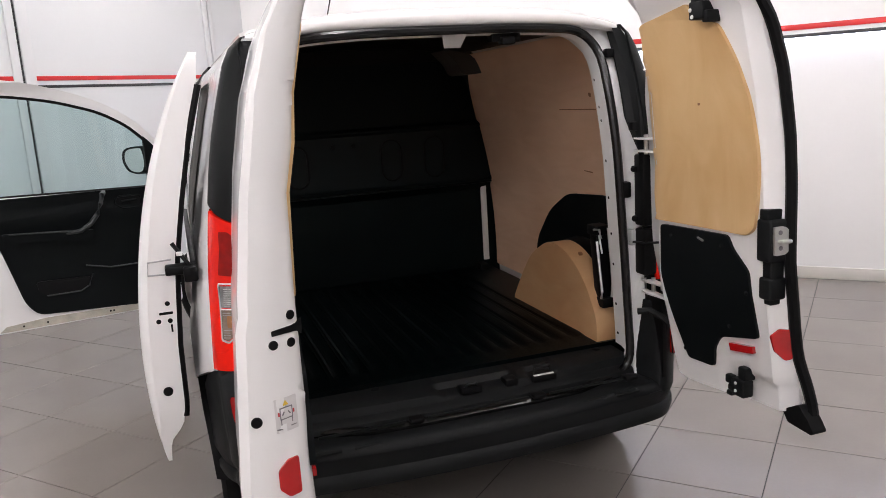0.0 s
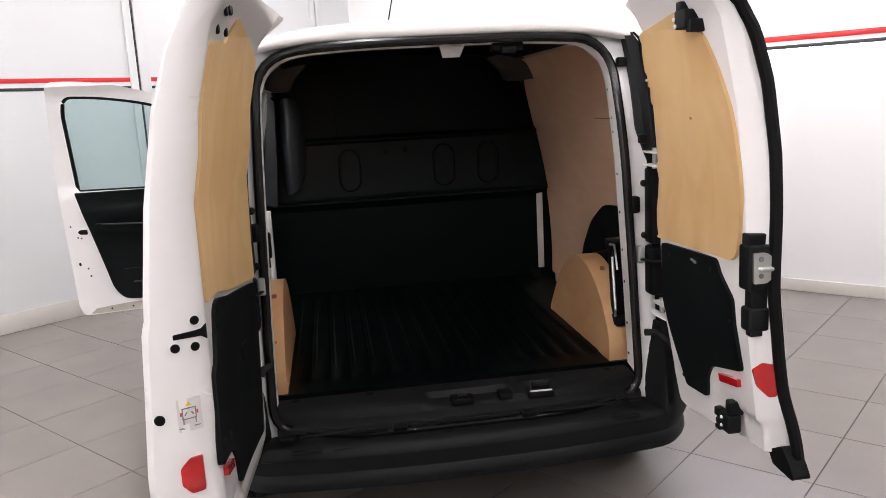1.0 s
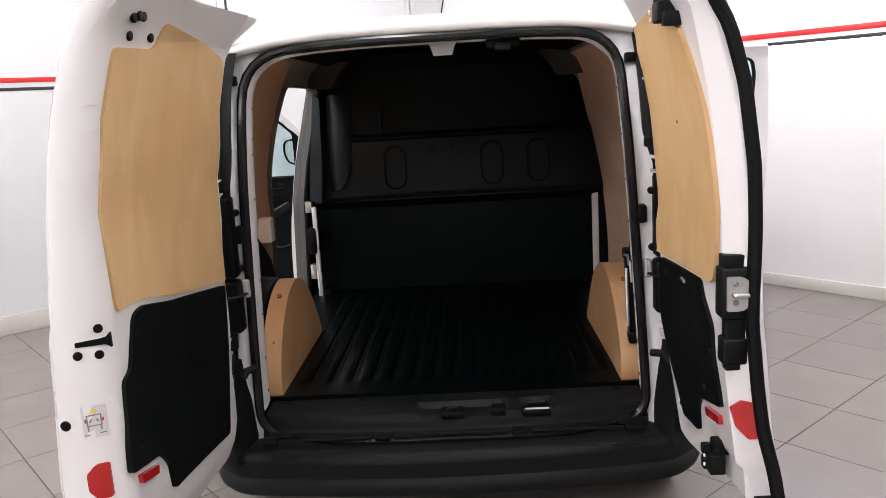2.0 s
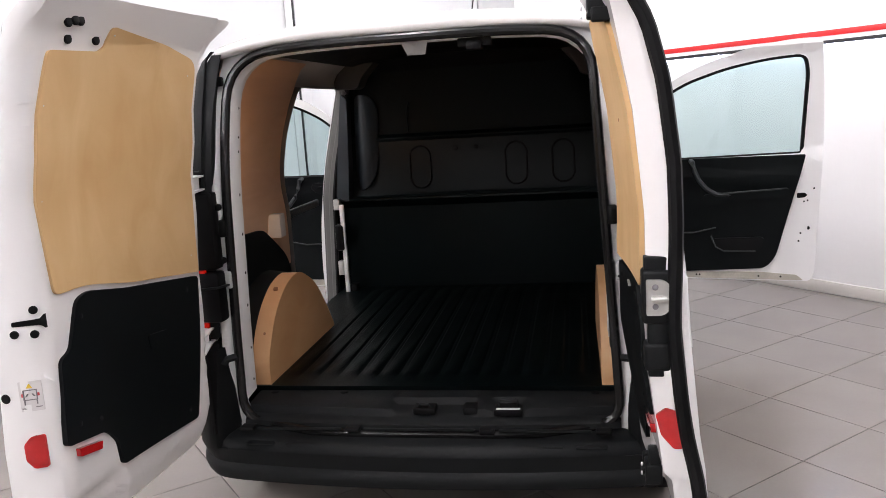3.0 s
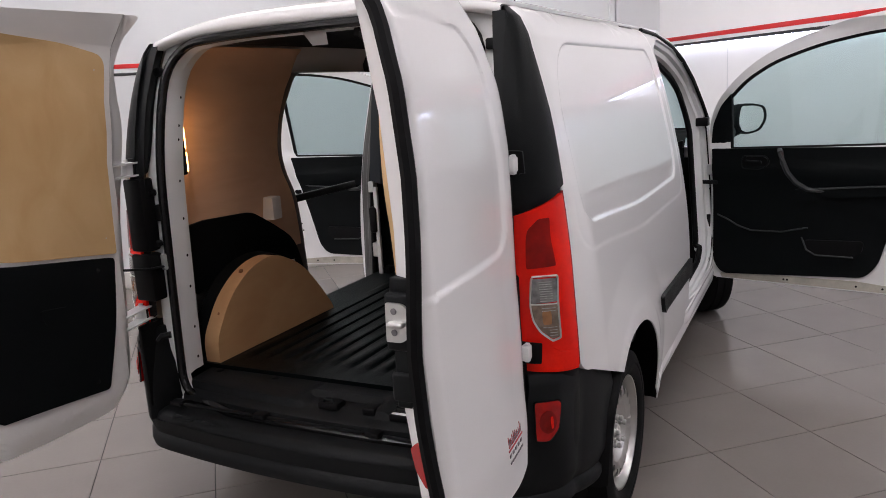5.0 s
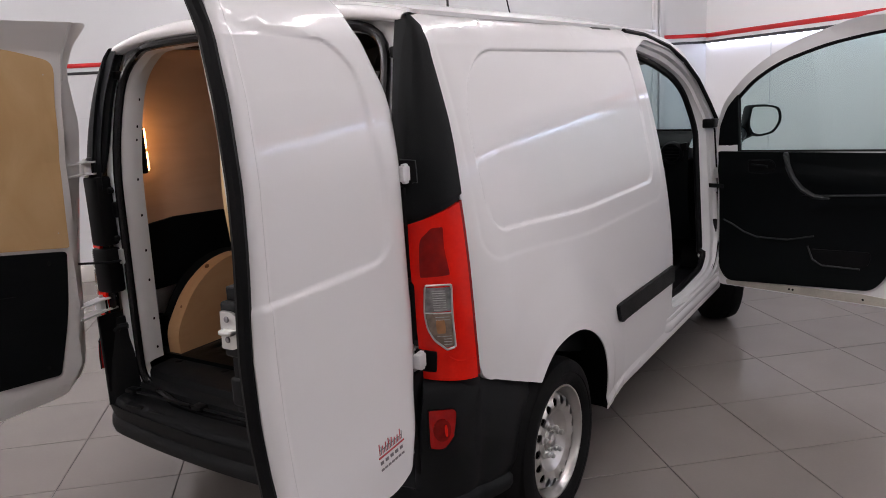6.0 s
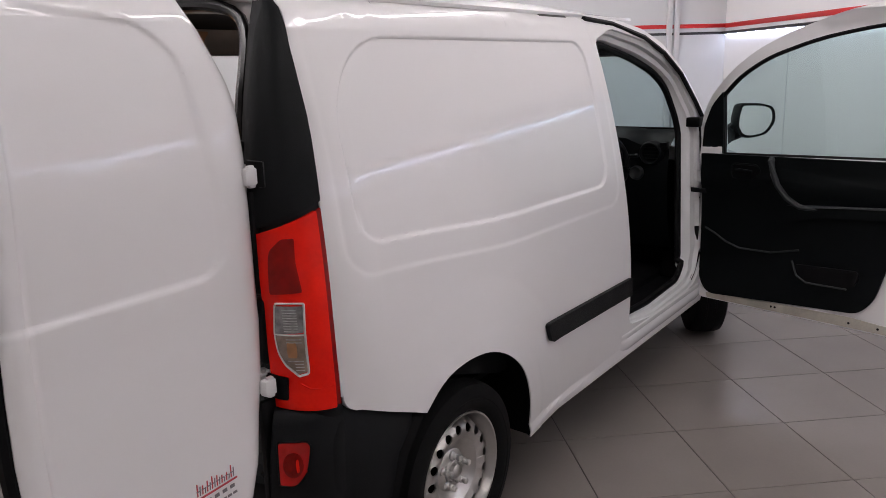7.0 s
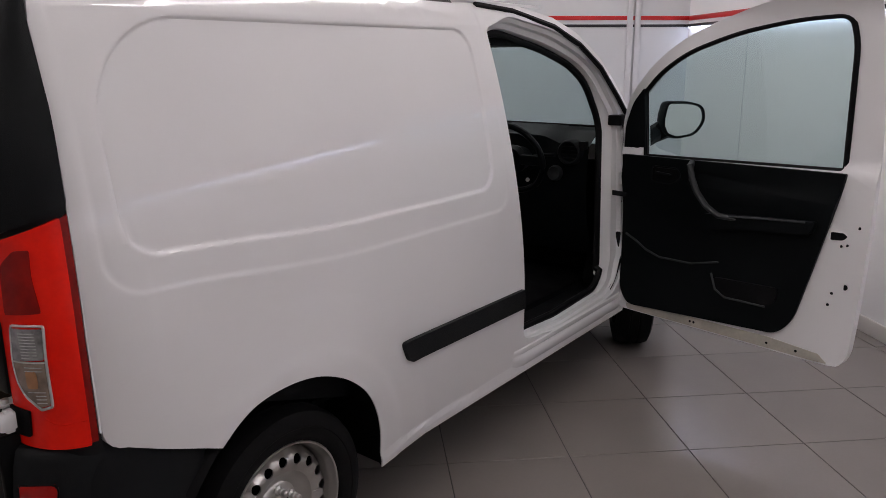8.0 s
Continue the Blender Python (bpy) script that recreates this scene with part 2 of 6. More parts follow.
def box(lo, hi, bevel=0.004, bm=None, seg=2, m=None):
    out = bm or bmesh.new()
    c = [(a + b) / 2 for a, b in zip(lo, hi)]
    s = [b - a for a, b in zip(lo, hi)]
    one = bmesh.new()
    bmesh.ops.create_cube(one, size=1, matrix=Matrix.Translation(c) @ Matrix.Diagonal((*s, 1)))
    if bevel:
        bmesh.ops.bevel(one, geom=one.edges[:], offset=min(bevel, min(s) * 0.45), segments=seg, affect="EDGES", profile=0.5)
    if m is not None:
        one.transform(m)
    return merge(out, one)


def merge(bm, other):
    """Adds other's geometry to bm."""
    other.verts.index_update()
    vs = [bm.verts.new(v.co) for v in other.verts]
    for f in other.faces:
        bm.faces.new([vs[v.index] for v in f.verts])
    other.free()
    return bm


def lathe(profile, axis="x", n=40, at=(0, 0, 0)):
    """A turned shape: profile rows of (along, radius)."""
    rows = []
    for i in range(n):
        a = i * 2 * math.pi / n
        rows.append([((x, r * math.cos(a), r * math.sin(a)) if axis == "x" else (r * math.cos(a), x, r * math.sin(a)) if axis == "y" else (r * math.cos(a), r * math.sin(a), x)) for x, r in profile])
    bm = loft(rows, False, True)
    bmesh.ops.remove_doubles(bm, verts=bm.verts[:], dist=1e-5)
    bmesh.ops.translate(bm, verts=bm.verts[:], vec=at)
    return bm


def knob(at, axis, r, h, n=16):
    """A short plug with a domed, rounded edge along an axis, its base at the place."""
    prof = [(0, 0.0), (0, r), (h * 0.6, r), (h * 0.9, r * 0.85), (h, r * 0.5), (h, 0.0)]
    bm = lathe(prof, "z", n)
    q = Vector((0, 0, 1)).rotation_difference(Vector(axis).normalized())
    bm.transform(Matrix.Translation(at) @ q.to_matrix().to_4x4())
    return bm


def lerp(z, table):
    return float(np.interp(z, [t[0] for t in table], [t[1] for t in table]))


def curve(pts, n=5):
    """A smooth open line through the points."""
    out = []
    q = [pts[0], *pts, pts[-1]]
    for k in range(1, len(q) - 2):
        for j in range(n):
            f = j / n
            out.append(tuple(0.5 * (2 * q[k][i] + (q[k + 1][i] - q[k - 1][i]) * f + (2 * q[k - 1][i] - 5 * q[k][i] + 4 * q[k + 1][i] - q[k + 2][i]) * f * f + (3 * q[k][i] - q[k - 1][i] - 3 * q[k + 1][i] + q[k + 2][i]) * f ** 3) for i in range(2)))
    return [*out, tuple(pts[-1])]


def ease(x):
    x = min(1, max(0, x))
    return x * x * (3 - 2 * x)


def inbox(a, b, a0, a1, b0, b1, r):
    """How far inside a rounded rectangle a point lies (negative: outside)."""
    qa, qb = abs(a - (a0 + a1) / 2) - (a1 - a0) / 2 + r, abs(b - (b0 + b1) / 2) - (b1 - b0) / 2 + r
    return r - math.hypot(max(qa, 0), max(qb, 0)) - min(max(qa, qb), 0)


# ---- the room: its axes lie across the van ----
YAW = 42.3
ROOM = pose(0, 0, 0, 0, 0, YAW)
UMAX, VMAX, UMIN, VMIN, TOP = 4.24, 4.75, -5.8, -6.0, 3.4
PITCH, U0, V0 = 0.506, 0.097, 0.130


def room_box(name, lo, hi, material, parent=None, bevel=0.0, label=""):
    return part(name, box(lo, hi, bevel), material, parent, label, ROOM if parent is None else None)


floor = room_box("floor", (UMIN - 0.2, VMIN - 0.2, -0.1), (UMAX + 0.2, VMAX + 0.2, -0.004), GROUT)
tagged(floor, "showroom floor of square grey polished porcelain tiles with dark joints", "floor", kind="structure")
ceiling = tagged(room_box("ceiling", (UMIN - 0.2, VMIN - 0.2, TOP), (UMAX + 0.2, VMAX + 0.2, TOP + 0.1), CEIL), "plain white painted showroom ceiling", "ceiling", kind="structure")
RAIL = 1.84
for name, lo, hi in (
    ("wall_east", (UMAX, VMIN - 0.2, -0.1), (UMAX + 0.2, VMAX + 0.2, TOP)),
    ("wall_north", (UMIN - 0.2, VMAX, -0.1), (UMAX, VMAX + 0.2, TOP)),
    ("wall_west", (UMIN - 0.2, VMIN - 0.2, -0.1), (UMIN, VMAX, TOP)),
    ("wall_south", (UMIN, VMIN - 0.2, -0.1), (UMAX, VMIN, TOP)),
):
    w = room_box(name, lo, hi, {"wall_east": WALL, "wall_west": WALL, "wall_north": WALLDIM}.get(name, WALLFAR))
    tagged(w, "smooth white painted showroom wall with a red and black stripe", "wall", kind="structure")
# stripes, skirting and posts
def band(name, wall, a, b, z0, z1, out, material, label, bevel=0.002, cat="stripe"):
    lo, hi = ((UMAX - out, a, z0), (UMAX, b, z1)) if wall == "east" else ((a, VMAX - out, z0), (b, VMAX, z1))
    return tagged(room_box(name, lo, hi, material, bevel=bevel), label, cat, kind="structure")


band("trim_red_stripe", "east", VMIN, VMAX - 0.006, RAIL + 0.058, RAIL + 0.098, 0.006, REDSTRIPE, "glossy red stripe running along the white wall")
band("trim_black_stripe", "east", VMIN, VMAX - 0.006, RAIL, RAIL + 0.026, 0.030, BLACKSTRIPE, "narrow black stripe below the red one")
band("trim_red_stripe", "north", UMIN, UMAX, RAIL + 0.062, RAIL + 0.098, 0.006, REDSTRIPE, "glossy red stripe running along the white wall")
band("trim_black_stripe", "north", UMIN, UMAX, RAIL + 0.002, RAIL + 0.026, 0.006, BLACKSTRIPE, "narrow black stripe below the red one")
band("baseboard", "east", VMIN, VMAX - 0.02, 0.0, 0.095, 0.018, SKIRT, "white painted skirting board along the wall", 0.006, "skirting")
band("baseboard", "north", UMIN, UMAX - 0.02, 0.0, 0.15, 0.02, SKIRT, "white painted skirting board along the wall", 0.006, "skirting")
band("trim_post", "north", 1.57, 1.64, 0.15, TOP, 0.02, POST, "grey upright joint cover on the wall", 0.004, "post")
band("trim_post", "north", 1.665, 1.76, 0.15, TOP, 0.02, POST, "grey upright joint cover on the wall", 0.004, "post")
band("trim_gap", "north", 1.641, 1.664, 0.15, TOP, 0.008, BLACKSTRIPE, "black gap between two wall panels", 0.001, "joint")
band("trim_post", "north", 3.665, 3.715, 0.15, TOP, 0.03, POST, "pale grey upright post near the corner", 0.004, "post")
band("trim_post", "north", 3.735, 3.785, 0.15, TOP, 0.03, POST, "pale grey upright post near the corner", 0.004, "post")
band("trim_joint", "north", UMIN, 1.56, 1.466, 1.470, 0.002, POST, "thin level joint between two wall boards", 0.0, "joint")
band("trim_joint", "east", 3.630, 3.640, 0.095, RAIL - 0.01, 0.003, POST, "thin upright joint between two wall boards", 0.0, "joint")
cove = thing("strip_light", "slim white strip light under the wall stripe", "strip light")
part("diffuser", box((UMAX - 0.026, VMIN + 0.3, RAIL - 0.007), (UMAX - 0.004, VMAX - 0.05, RAIL - 0.001), 0.002), STRIPLIGHT, cove, at=ROOM)

# ceiling lights
def tube_light():
    t = thing("ceiling_light", "long white fluorescent ceiling light", "ceiling light", group="showroom ceiling lights")
    part("housing", box((-0.10, -0.80, -0.05), (0.10, 0.80, 0), 0.01), CEIL, t)
    part("diffuser", box((-0.03, -0.78, -0.092), (0.03, 0.78, -0.052), 0.015), TUBE, t)
    return t


first = tube_light()
# the unseen row at u -4.9 is added to brighten the right lining
spots = [(u, v) for u in (-3.2, -0.4, 2.4) for v in (-4.9, -3.15, -1.4, 0.35, 2.1, 3.85) if not v < -4] + [(-4.9, v) for v in (-3.15, -1.4, 0.35)]
for i, (u, v) in enumerate(spots):
    m = ROOM @ pose(u, v, TOP)
    if i == 0:
        first.matrix_basis = m
    else:
        copy_thing(first, m)

# ---- the van ----
van = thing("van", "white panel van with open doors, black bumper and plywood lining", "van")
SIDE = [(0.2, 0.86), (0.25, 0.875), (0.45, 0.90), (0.65, 0.912), (0.85, 0.908), (1.07, 0.88), (1.275, 0.855), (1.5, 0.80), (1.71, 0.742), (1.76, 0.715), (1.80, 0.665), (1.83, 0.60)]
_fit = np.polyfit([s[0] for s in SIDE[1:9]], [s[1] for s in SIDE[1:9]], 4)
_zs = np.linspace(0.2, 1.83, 164)
_low, _high = np.polyval(_fit, _zs), np.interp(_zs, [1.66, 1.71, 1.76, 1.80, 1.83], [np.polyval(_fit, 1.66), np.polyval(_fit, 1.71), 0.716, 0.668, 0.60])
_xs = np.where(_zs < 1.68, _low, _high)


def skin(y, z):
    """Half the width of the body at a place along it and a height."""
    x = float(np.interp(z, _zs, _xs))
    if y < 0.25:
        x -= lerp(z, [(0.9, 0.12), (1.26, 0.085), (1.5, 0.05), (1.7, 0.04)]) * (1 - y / 0.25) ** 2
    if y > 2.9:
        x -= 0.10 * ((y - 2.9) / 1.2) ** 2
    return x


def pressed(y, z):
    """The pressings of the side: a sunken panel, a crease below it, the arch flare, the rocker edge."""
    rise = 0.04 * ease((1.0 - y) / 0.8)
    d = -0.0075 * ease((inbox(y, z, 0.205, 1.72, 1.115 + rise, 1.692, 0.27 if y < 0.6 and z > 1.38 else 0.09) + 0.005) / 0.010)
    d += -0.0022 * ease((inbox(y, z, 0.15, 1.81, 1.025 + rise * 1.25, 2.2, 0.09) + 0.007) / 0.014)
    r = math.hypot(y - 0.655, z - 0.36)
    u = 0.595 - r
    d += 0.05 * (math.sqrt(u * u + 0.00012) + u) + 0.003 * ease((0.45 - r) / 0.04)
    d += 0.010 * ease((0.345 - z) / 0.012)
    return d


def side_out(sg):
    return lambda y, z: (sg * (skin(y, z) + pressed(y, z)), y, z)


def side_in(sg, t=0.03):
    """The inner face of the side, drawn out to a thin edge round the wheels."""
    def point(y, z):
        r = min(math.hypot(y - 0.65, z - 0.33), math.hypot(y - 3.31, z - 0.33))
        return (sg * (skin(y, z) + pressed(y, z) - 0.005 - (t - 0.005) * ease((r - 0.44) / 0.06)), y, z)
    return point


ARCH = [(0.37, 0.639), (0.43, 0.685), (0.50, 0.716), (0.60, 0.728), (0.70, 0.718), (0.79, 0.685), (0.86, 0.64), (0.915, 0.585), (0.955, 0.51), (0.978, 0.42), (0.985, 0.30)]
ARCH = curve(ARCH)
FARCH = [(2.945, 0.30), (2.955, 0.42), (3.0, 0.54), (3.08, 0.64), (3.2, 0.70), (3.31, 0.72), (3.43, 0.70), (3.55, 0.62), (3.64, 0.5), (3.68, 0.36), (3.69, 0.30)]
FARCH = curve(FARCH, 3)
OUT = [(0.100, 0.790), (0.102, 0.765), (0.107, 0.748), (0.116, 0.736), (0.129, 0.729), (0.146, 0.726), *ARCH, *FARCH, (3.95, 0.30), (4.08, 0.36), (4.10, 0.70), (4.0, 0.92), (3.75, 1.03), (3.40, 1.10), (3.12, 1.24), (3.02, 1.335), (2.90, 1.475), (2.78, 1.59), (2.62, 1.69), (2.42, 1.76), (2.20, 1.80), (1.9, 1.815), (1.2, 1.82), (0.5, 1.815), (0.22, 1.805), (0.135, 1.79), (0.113, 1.67), (0.112, 1.44), (0.106, 1.275), (0.100, 1.0)]
DOORHOLE = fillet([(1.845, 1.70), (1.86, 1.36, 0.3), (1.885, 0.94, 0.3), (1.905, 0.45, 0.06), (2.30, 0.40), (2.82, 0.42, 0.10), (2.93, 0.62), (2.985, 1.29, 0.06), (2.80, 1.53, 0.1), (2.64, 1.62, 0.1), (2.42, 1.70, 0.1), (2.05, 1.755, 0.06)])
DOORIN = fillet([(1.862, 1.665), (1.868, 1.36, 0.3), (1.893, 0.94, 0.3), (1.915, 0.465, 0.05), (2.28, 0.45), (2.70, 0.47, 0.06), (2.765, 0.56), (2.845, 1.285, 0.06), (2.765, 1.475, 0.1), (2.635, 1.555, 0.1), (2.40, 1.625, 0.1), (2.05, 1.69, 0.06)])
SLIDEHOLE = fillet([(0.93, 1.69, 0.05), (0.87, 1.50, 0.1), (0.885, 1.34, 0.1), (0.93, 1.24, 0.1), (1.02, 1.12, 0.1), (1.08, 0.93, 0.1), (1.12, 0.47, 0.05), (1.75, 0.45, 0.05), (1.755, 1.2, 0.1), (1.755, 1.69, 0.05)])

def graded(a, b, coarse, fine, spans):
    """Cuts from a to b, close together inside the spans, which may name a step of their own."""
    out, x = [], a
    while x < b:
        out.append(round(x, 4))
        x += min([q[2] if len(q) > 2 else fine for q in spans if q[0] <= x < q[1]] + [coarse])
    return out


CUTS = (graded(0.0, 4.2, 0.035, 0.006, ((0.14, 0.42), (0.0, 1.32, 0.012), (1.60, 1.84))), graded(0.2, 1.9, 0.03, 0.005, ((0.325, 0.355), (0.355, 1.0, 0.012), (1.0, 1.19), (1.48, 1.72))))
part("body_side", slab(OUT, side_out(1), side_in(1), [DOORHOLE], CUTS), PAINT, van, "glossy white body side with a pressed panel")
part("body_side", slab(OUT, side_out(-1), side_in(-1), [DOORHOLE, SLIDEHOLE], 0.04), PAINT, van, "glossy white body side with an open sliding doorway")


def jamb(sg, a, b, depth):
    rows = []
    for dp, f in ((0.004, 0.0), (0.012, 0.05), (0.018, 0.30), (0.040, 0.36), (0.046, 0.68), (0.062, 0.72), (depth - 0.006, 0.97), (depth, 1.0)):
        rows.append([(sg * (skin(y, z) - dp * (0.72 if z < 0.55 and depth > 0.09 else 1)), y * (1 - f) + q[0] * f, z * (1 - f) + q[1] * f) for (y, z), q in zip(a, b)])
    return loft(rows, True)


for sg in (1, -1):
    part("door_frame", jamb(sg, DOORHOLE, DOORIN, 0.10), INNER, van, "white door frame with sill")
    part("door_seal", tube([(sg * (skin(y, z) - (0.068 if z < 0.55 else 0.095)), y, z) for y, z in DOORIN], 0.017 if sg > 0 else 0.013, 8, True, plane=(1, 0, 0)), RUBBER, van)
    gap = [q for q in DOORHOLE if q[0] > 2.78 and q[1] < 1.30]
    part("hinge_gap_seal", tube([(sg * (skin(y, z) - 0.022), y - 0.020, z + 0.01) for y, z in gap], 0.013, 6), RUBBER, van)
    for x0, x1, y0, y1, z0, z1 in ((0.795, 0.865, 2.87, 2.965, 1.262, 1.312), (0.765, 0.790, 2.86, 2.885, 1.018, 1.046), (0.772, 0.800, 2.86, 2.885, 0.872, 0.905), (0.845, 0.885, 2.88, 2.93, 0.60, 0.73)):
        part("pillar_block", box((min(sg * x0, sg * x1), y0, z0), (max(sg * x0, sg * x1), y1, z1), 0.006), RUBBER, van)
    part("door_check_arm", tube([(sg * 0.79, 2.885, 0.888), (sg * 0.90, 2.925, 0.880)], 0.006, 6), RUBBER, van)
    part("pillar_wire", tube([(sg * 0.855, 2.90, 0.56), (sg * 0.850, 2.885, 0.50), (sg * 0.845, 2.86, 0.46), (sg * 0.860, 2.85, 0.435)], 0.007, 6), RUBBER, van)
    gut = [(1.86, 1.79), (2.1, 1.775), (2.39, 1.72), (2.6, 1.645), (2.77, 1.54), (2.9, 1.40), (2.985, 1.30)]
    part("roof_gutter_seal", tube([(sg * (skin(y, z) + 0.004), y, z) for y, z in gut], 0.012, 6), RUBBER, van)
for sg in (1, -1):
    rows = []
    for k in range(29):
        y = 1.842 + k * (1.10 / 28)
        e = min(1, min(k, 28 - k) / 2)
        rows.append([(sg * (skin(y, z) + 0.0005 + o * e), y, z) for z, o in ((0.418, -0.004), (0.412, 0.006), (0.398, 0.008), (0.390, 0.005), (0.384, 0.012), (0.372, 0.017), (0.352, 0.017), (0.338, 0.010), (0.325, 0.004))])
    part("sill_step", loft(rows), PAINT, van, "white stepped door sill")
SLIDEIN = [(1.38 + (y - 1.38) * (0.94 if y > 1.38 else 0.985), 1.08 + (z - 1.08) * (0.99 if z > 1.08 else 0.965)) for y, z in SLIDEHOLE]
part("slide_frame", jamb(-1, SLIDEHOLE, SLIDEIN, 0.08), FRAMEG, van, "grey sliding door frame")
front_edge = [q for q in SLIDEIN if q[0] > 1.30]
part("slide_seal", tube([(-(skin(y, z) - 0.08), y, z) for y, z in front_edge], 0.012, 6), RUBBER, van)

# roof
def roof_z(x, y):
    e = skin(max(0.26, min(y, 2.0)), 1.80)
    top = 1.872 - 0.018 * ease((0.6 - y) / 0.6) - 0.05 * ease((y - 1.6) / 0.9)
    f = min(1, abs(x) / e)
    return top - (top - 1.797) * f ** 3.2


rows = []
for i in range(25):
    y = 0.10 + i * (2.30 / 24)
    e = skin(max(0.26, y), 1.80)
    rows.append([(e * (2 * j / 28 - 1), y + 0.06 * (i == 0) + 0.02 * (1 - (2 * j / 28 - 1) ** 2) * (-1 if i < 2 else 1), roof_z(e * (2 * j / 28 - 1), y)) for j in range(29)])
roof = part("roof", loft(rows), PAINT, van, "white ribbed steel roof", angle=1.0)
roof.modifiers.new("thickness", "SOLIDIFY").thickness = -0.012

# rear face with its opening
def rear_y(x, z):
    """The rear face, raked towards the roof and bowed in plan."""
    return 0.0 + 0.14 * max(0, (z - 1.25) / 0.6) ** 2 - 0.045 * (1 - (x / 0.72) ** 2)


def frame_y(x, z):
    """The door frame, set back behind the rear face at both sides."""
    return rear_y(x, z) + 0.042 * ease((abs(x) - 0.42) / 0.16)


HOLE = fillet([(-0.632, 1.772, 0.15), (-0.3, 1.793, 0.2), (0.3, 1.793, 0.2), (0.594, 1.775, 0.15), (0.614, 1.37, 0.3), (0.648, 0.80, 0.3), (0.664, 0.485, 0.10), (0.3, 0.475, 0.1), (-0.3, 0.475, 0.1), (-0.674, 0.485, 0.10), (-0.668, 0.80, 0.3), (-0.646, 1.37, 0.3)], n=6)
REAR = [(-0.60, 1.815), (-0.3, 1.84), (0, 1.848), (0.3, 1.84), (0.60, 1.815), (0.655, 1.78), (0.685, 1.6), (0.70, 1.3), (0.715, 0.9), (0.73, 0.46), (0.4, 0.44), (-0.4, 0.44), (-0.73, 0.46), (-0.715, 0.9), (-0.70, 1.3), (-0.685, 1.6), (-0.655, 1.78)]
part("rear_frame", slab(REAR, lambda x, z: (x, frame_y(x, z) + 0.02 - 0.03 * ease((abs(x) - 0.66) / 0.05), z), lambda x, z: (x, frame_y(x, z) + 0.05, z), [HOLE], 0.05), INNER, van, "white rear door frame")
k0 = next(k for k in range(len(HOLE)) if HOLE[k][1] < 0.56 and HOLE[k][0] < 0 and HOLE[(k + 1) % len(HOLE)][1] >= 0.56)
ORDER = [(k0 + 1 + k) % len(HOLE) for k in range(len(HOLE))]
ORDER = [k for k in ORDER if HOLE[k][1] >= 0.56]
JA = [HOLE[k] for k in ORDER]
JA = [(JA[0][0], 0.555), *JA, (JA[-1][0], 0.555)]
JB = [(x * (0.97 if x < 0 or z > 1.72 else 0.985), max(0.552, 1.13 + (z - 1.13) * 0.966)) for x, z in JA]
part("rear_jamb", loft([[(x, frame_y(x, z) + 0.021, z) for x, z in JA], [(x * 0.990, frame_y(x, z) + 0.016, min(z, 1.13 + (z - 1.13) * 0.99) if z > 1.13 else z) for x, z in JA], [(x, frame_y(x, z) + 0.060, z) for x, z in JB], [(x * 1.01, 0.112 + frame_y(x, z), z + (0.006 if z > 1.5 else 0)) for x, z in JB], [(x * 1.12, 0.122 + frame_y(x, z), z + (0.03 if z > 1.5 else 0)) for x, z in JB]]), INNER, van, "white inner flange with screw holes")
part("rear_seal", tube([(x, frame_y(x, z) + 0.008, z) for x, z in [(a * 0.996, 1.13 + (b - 1.13) * 0.996) for a, b in HOLE]], 0.016, 10, True, plane=(0, 1, 0)), SEAL, van, "black rubber door seal")
# roof lip over the opening
rows = []
for j in range(41):
    x = 0.66 * (2 * j / 40 - 1)
    zt = roof_z(x, 0.14)
    zb = 1.806 - 0.035 * (abs(x) / 0.66) ** 4
    ry = rear_y(x, 1.80)
    rows.append([(x, ry + 0.035, zb - 0.004), (x, ry + 0.004, zb - 0.002), (x, ry - 0.008, zb + 0.006), (x, ry - 0.010, zb * 0.6 + zt * 0.4), (x, ry - 0.006, zb * 0.25 + zt * 0.75), (x, ry + 0.006, zb * 0.06 + zt * 0.94), (x, ry + 0.03, zt + 0.002), (x, 0.16, roof_z(x, 0.16) + 0.003), (x, 0.22, roof_z(x, 0.22) + 0.002)])
part("roof_lip", loft(rows), PAINT, van, "white rounded roof edge over the doors", angle=1.2)

# rear corners: dark pillar trim above, tail light below
def corner(sg, a, z, out=0.0):
    """The rounded rear corner: a from 0 (rear face) to 1 (side)."""
    xi = lerp(z, [(0.5, 0.735), (0.75, 0.735), (1.3, 0.705), (1.6, 0.69), (1.80, 0.665)])
    yo = lerp(z, [(0.5, 0.100), (1.0, 0.100), (1.275, 0.106), (1.44, 0.112), (1.67, 0.113), (1.80, 0.135)])
    xo = skin(yo, z)
    yi = rear_y(0.72, z) - 0.012
    th = a * math.pi / 2
    sx, cy = max(0.0, math.sin(th)) ** 0.95, max(0.0, math.cos(th)) ** 0.95
    return (sg * (xi + (xo - xi) * sx + out * math.sin(th)), yo - (yo - yi) * cy - out * math.cos(th), z)


def corner_patch(sg, outline, thick, base=0.0, step=(0.06, 0.04)):
    return slab(outline, lambda a, z: corner(sg, a, z, base + thick), lambda a, z: corner(sg, a, z, base), step=step)


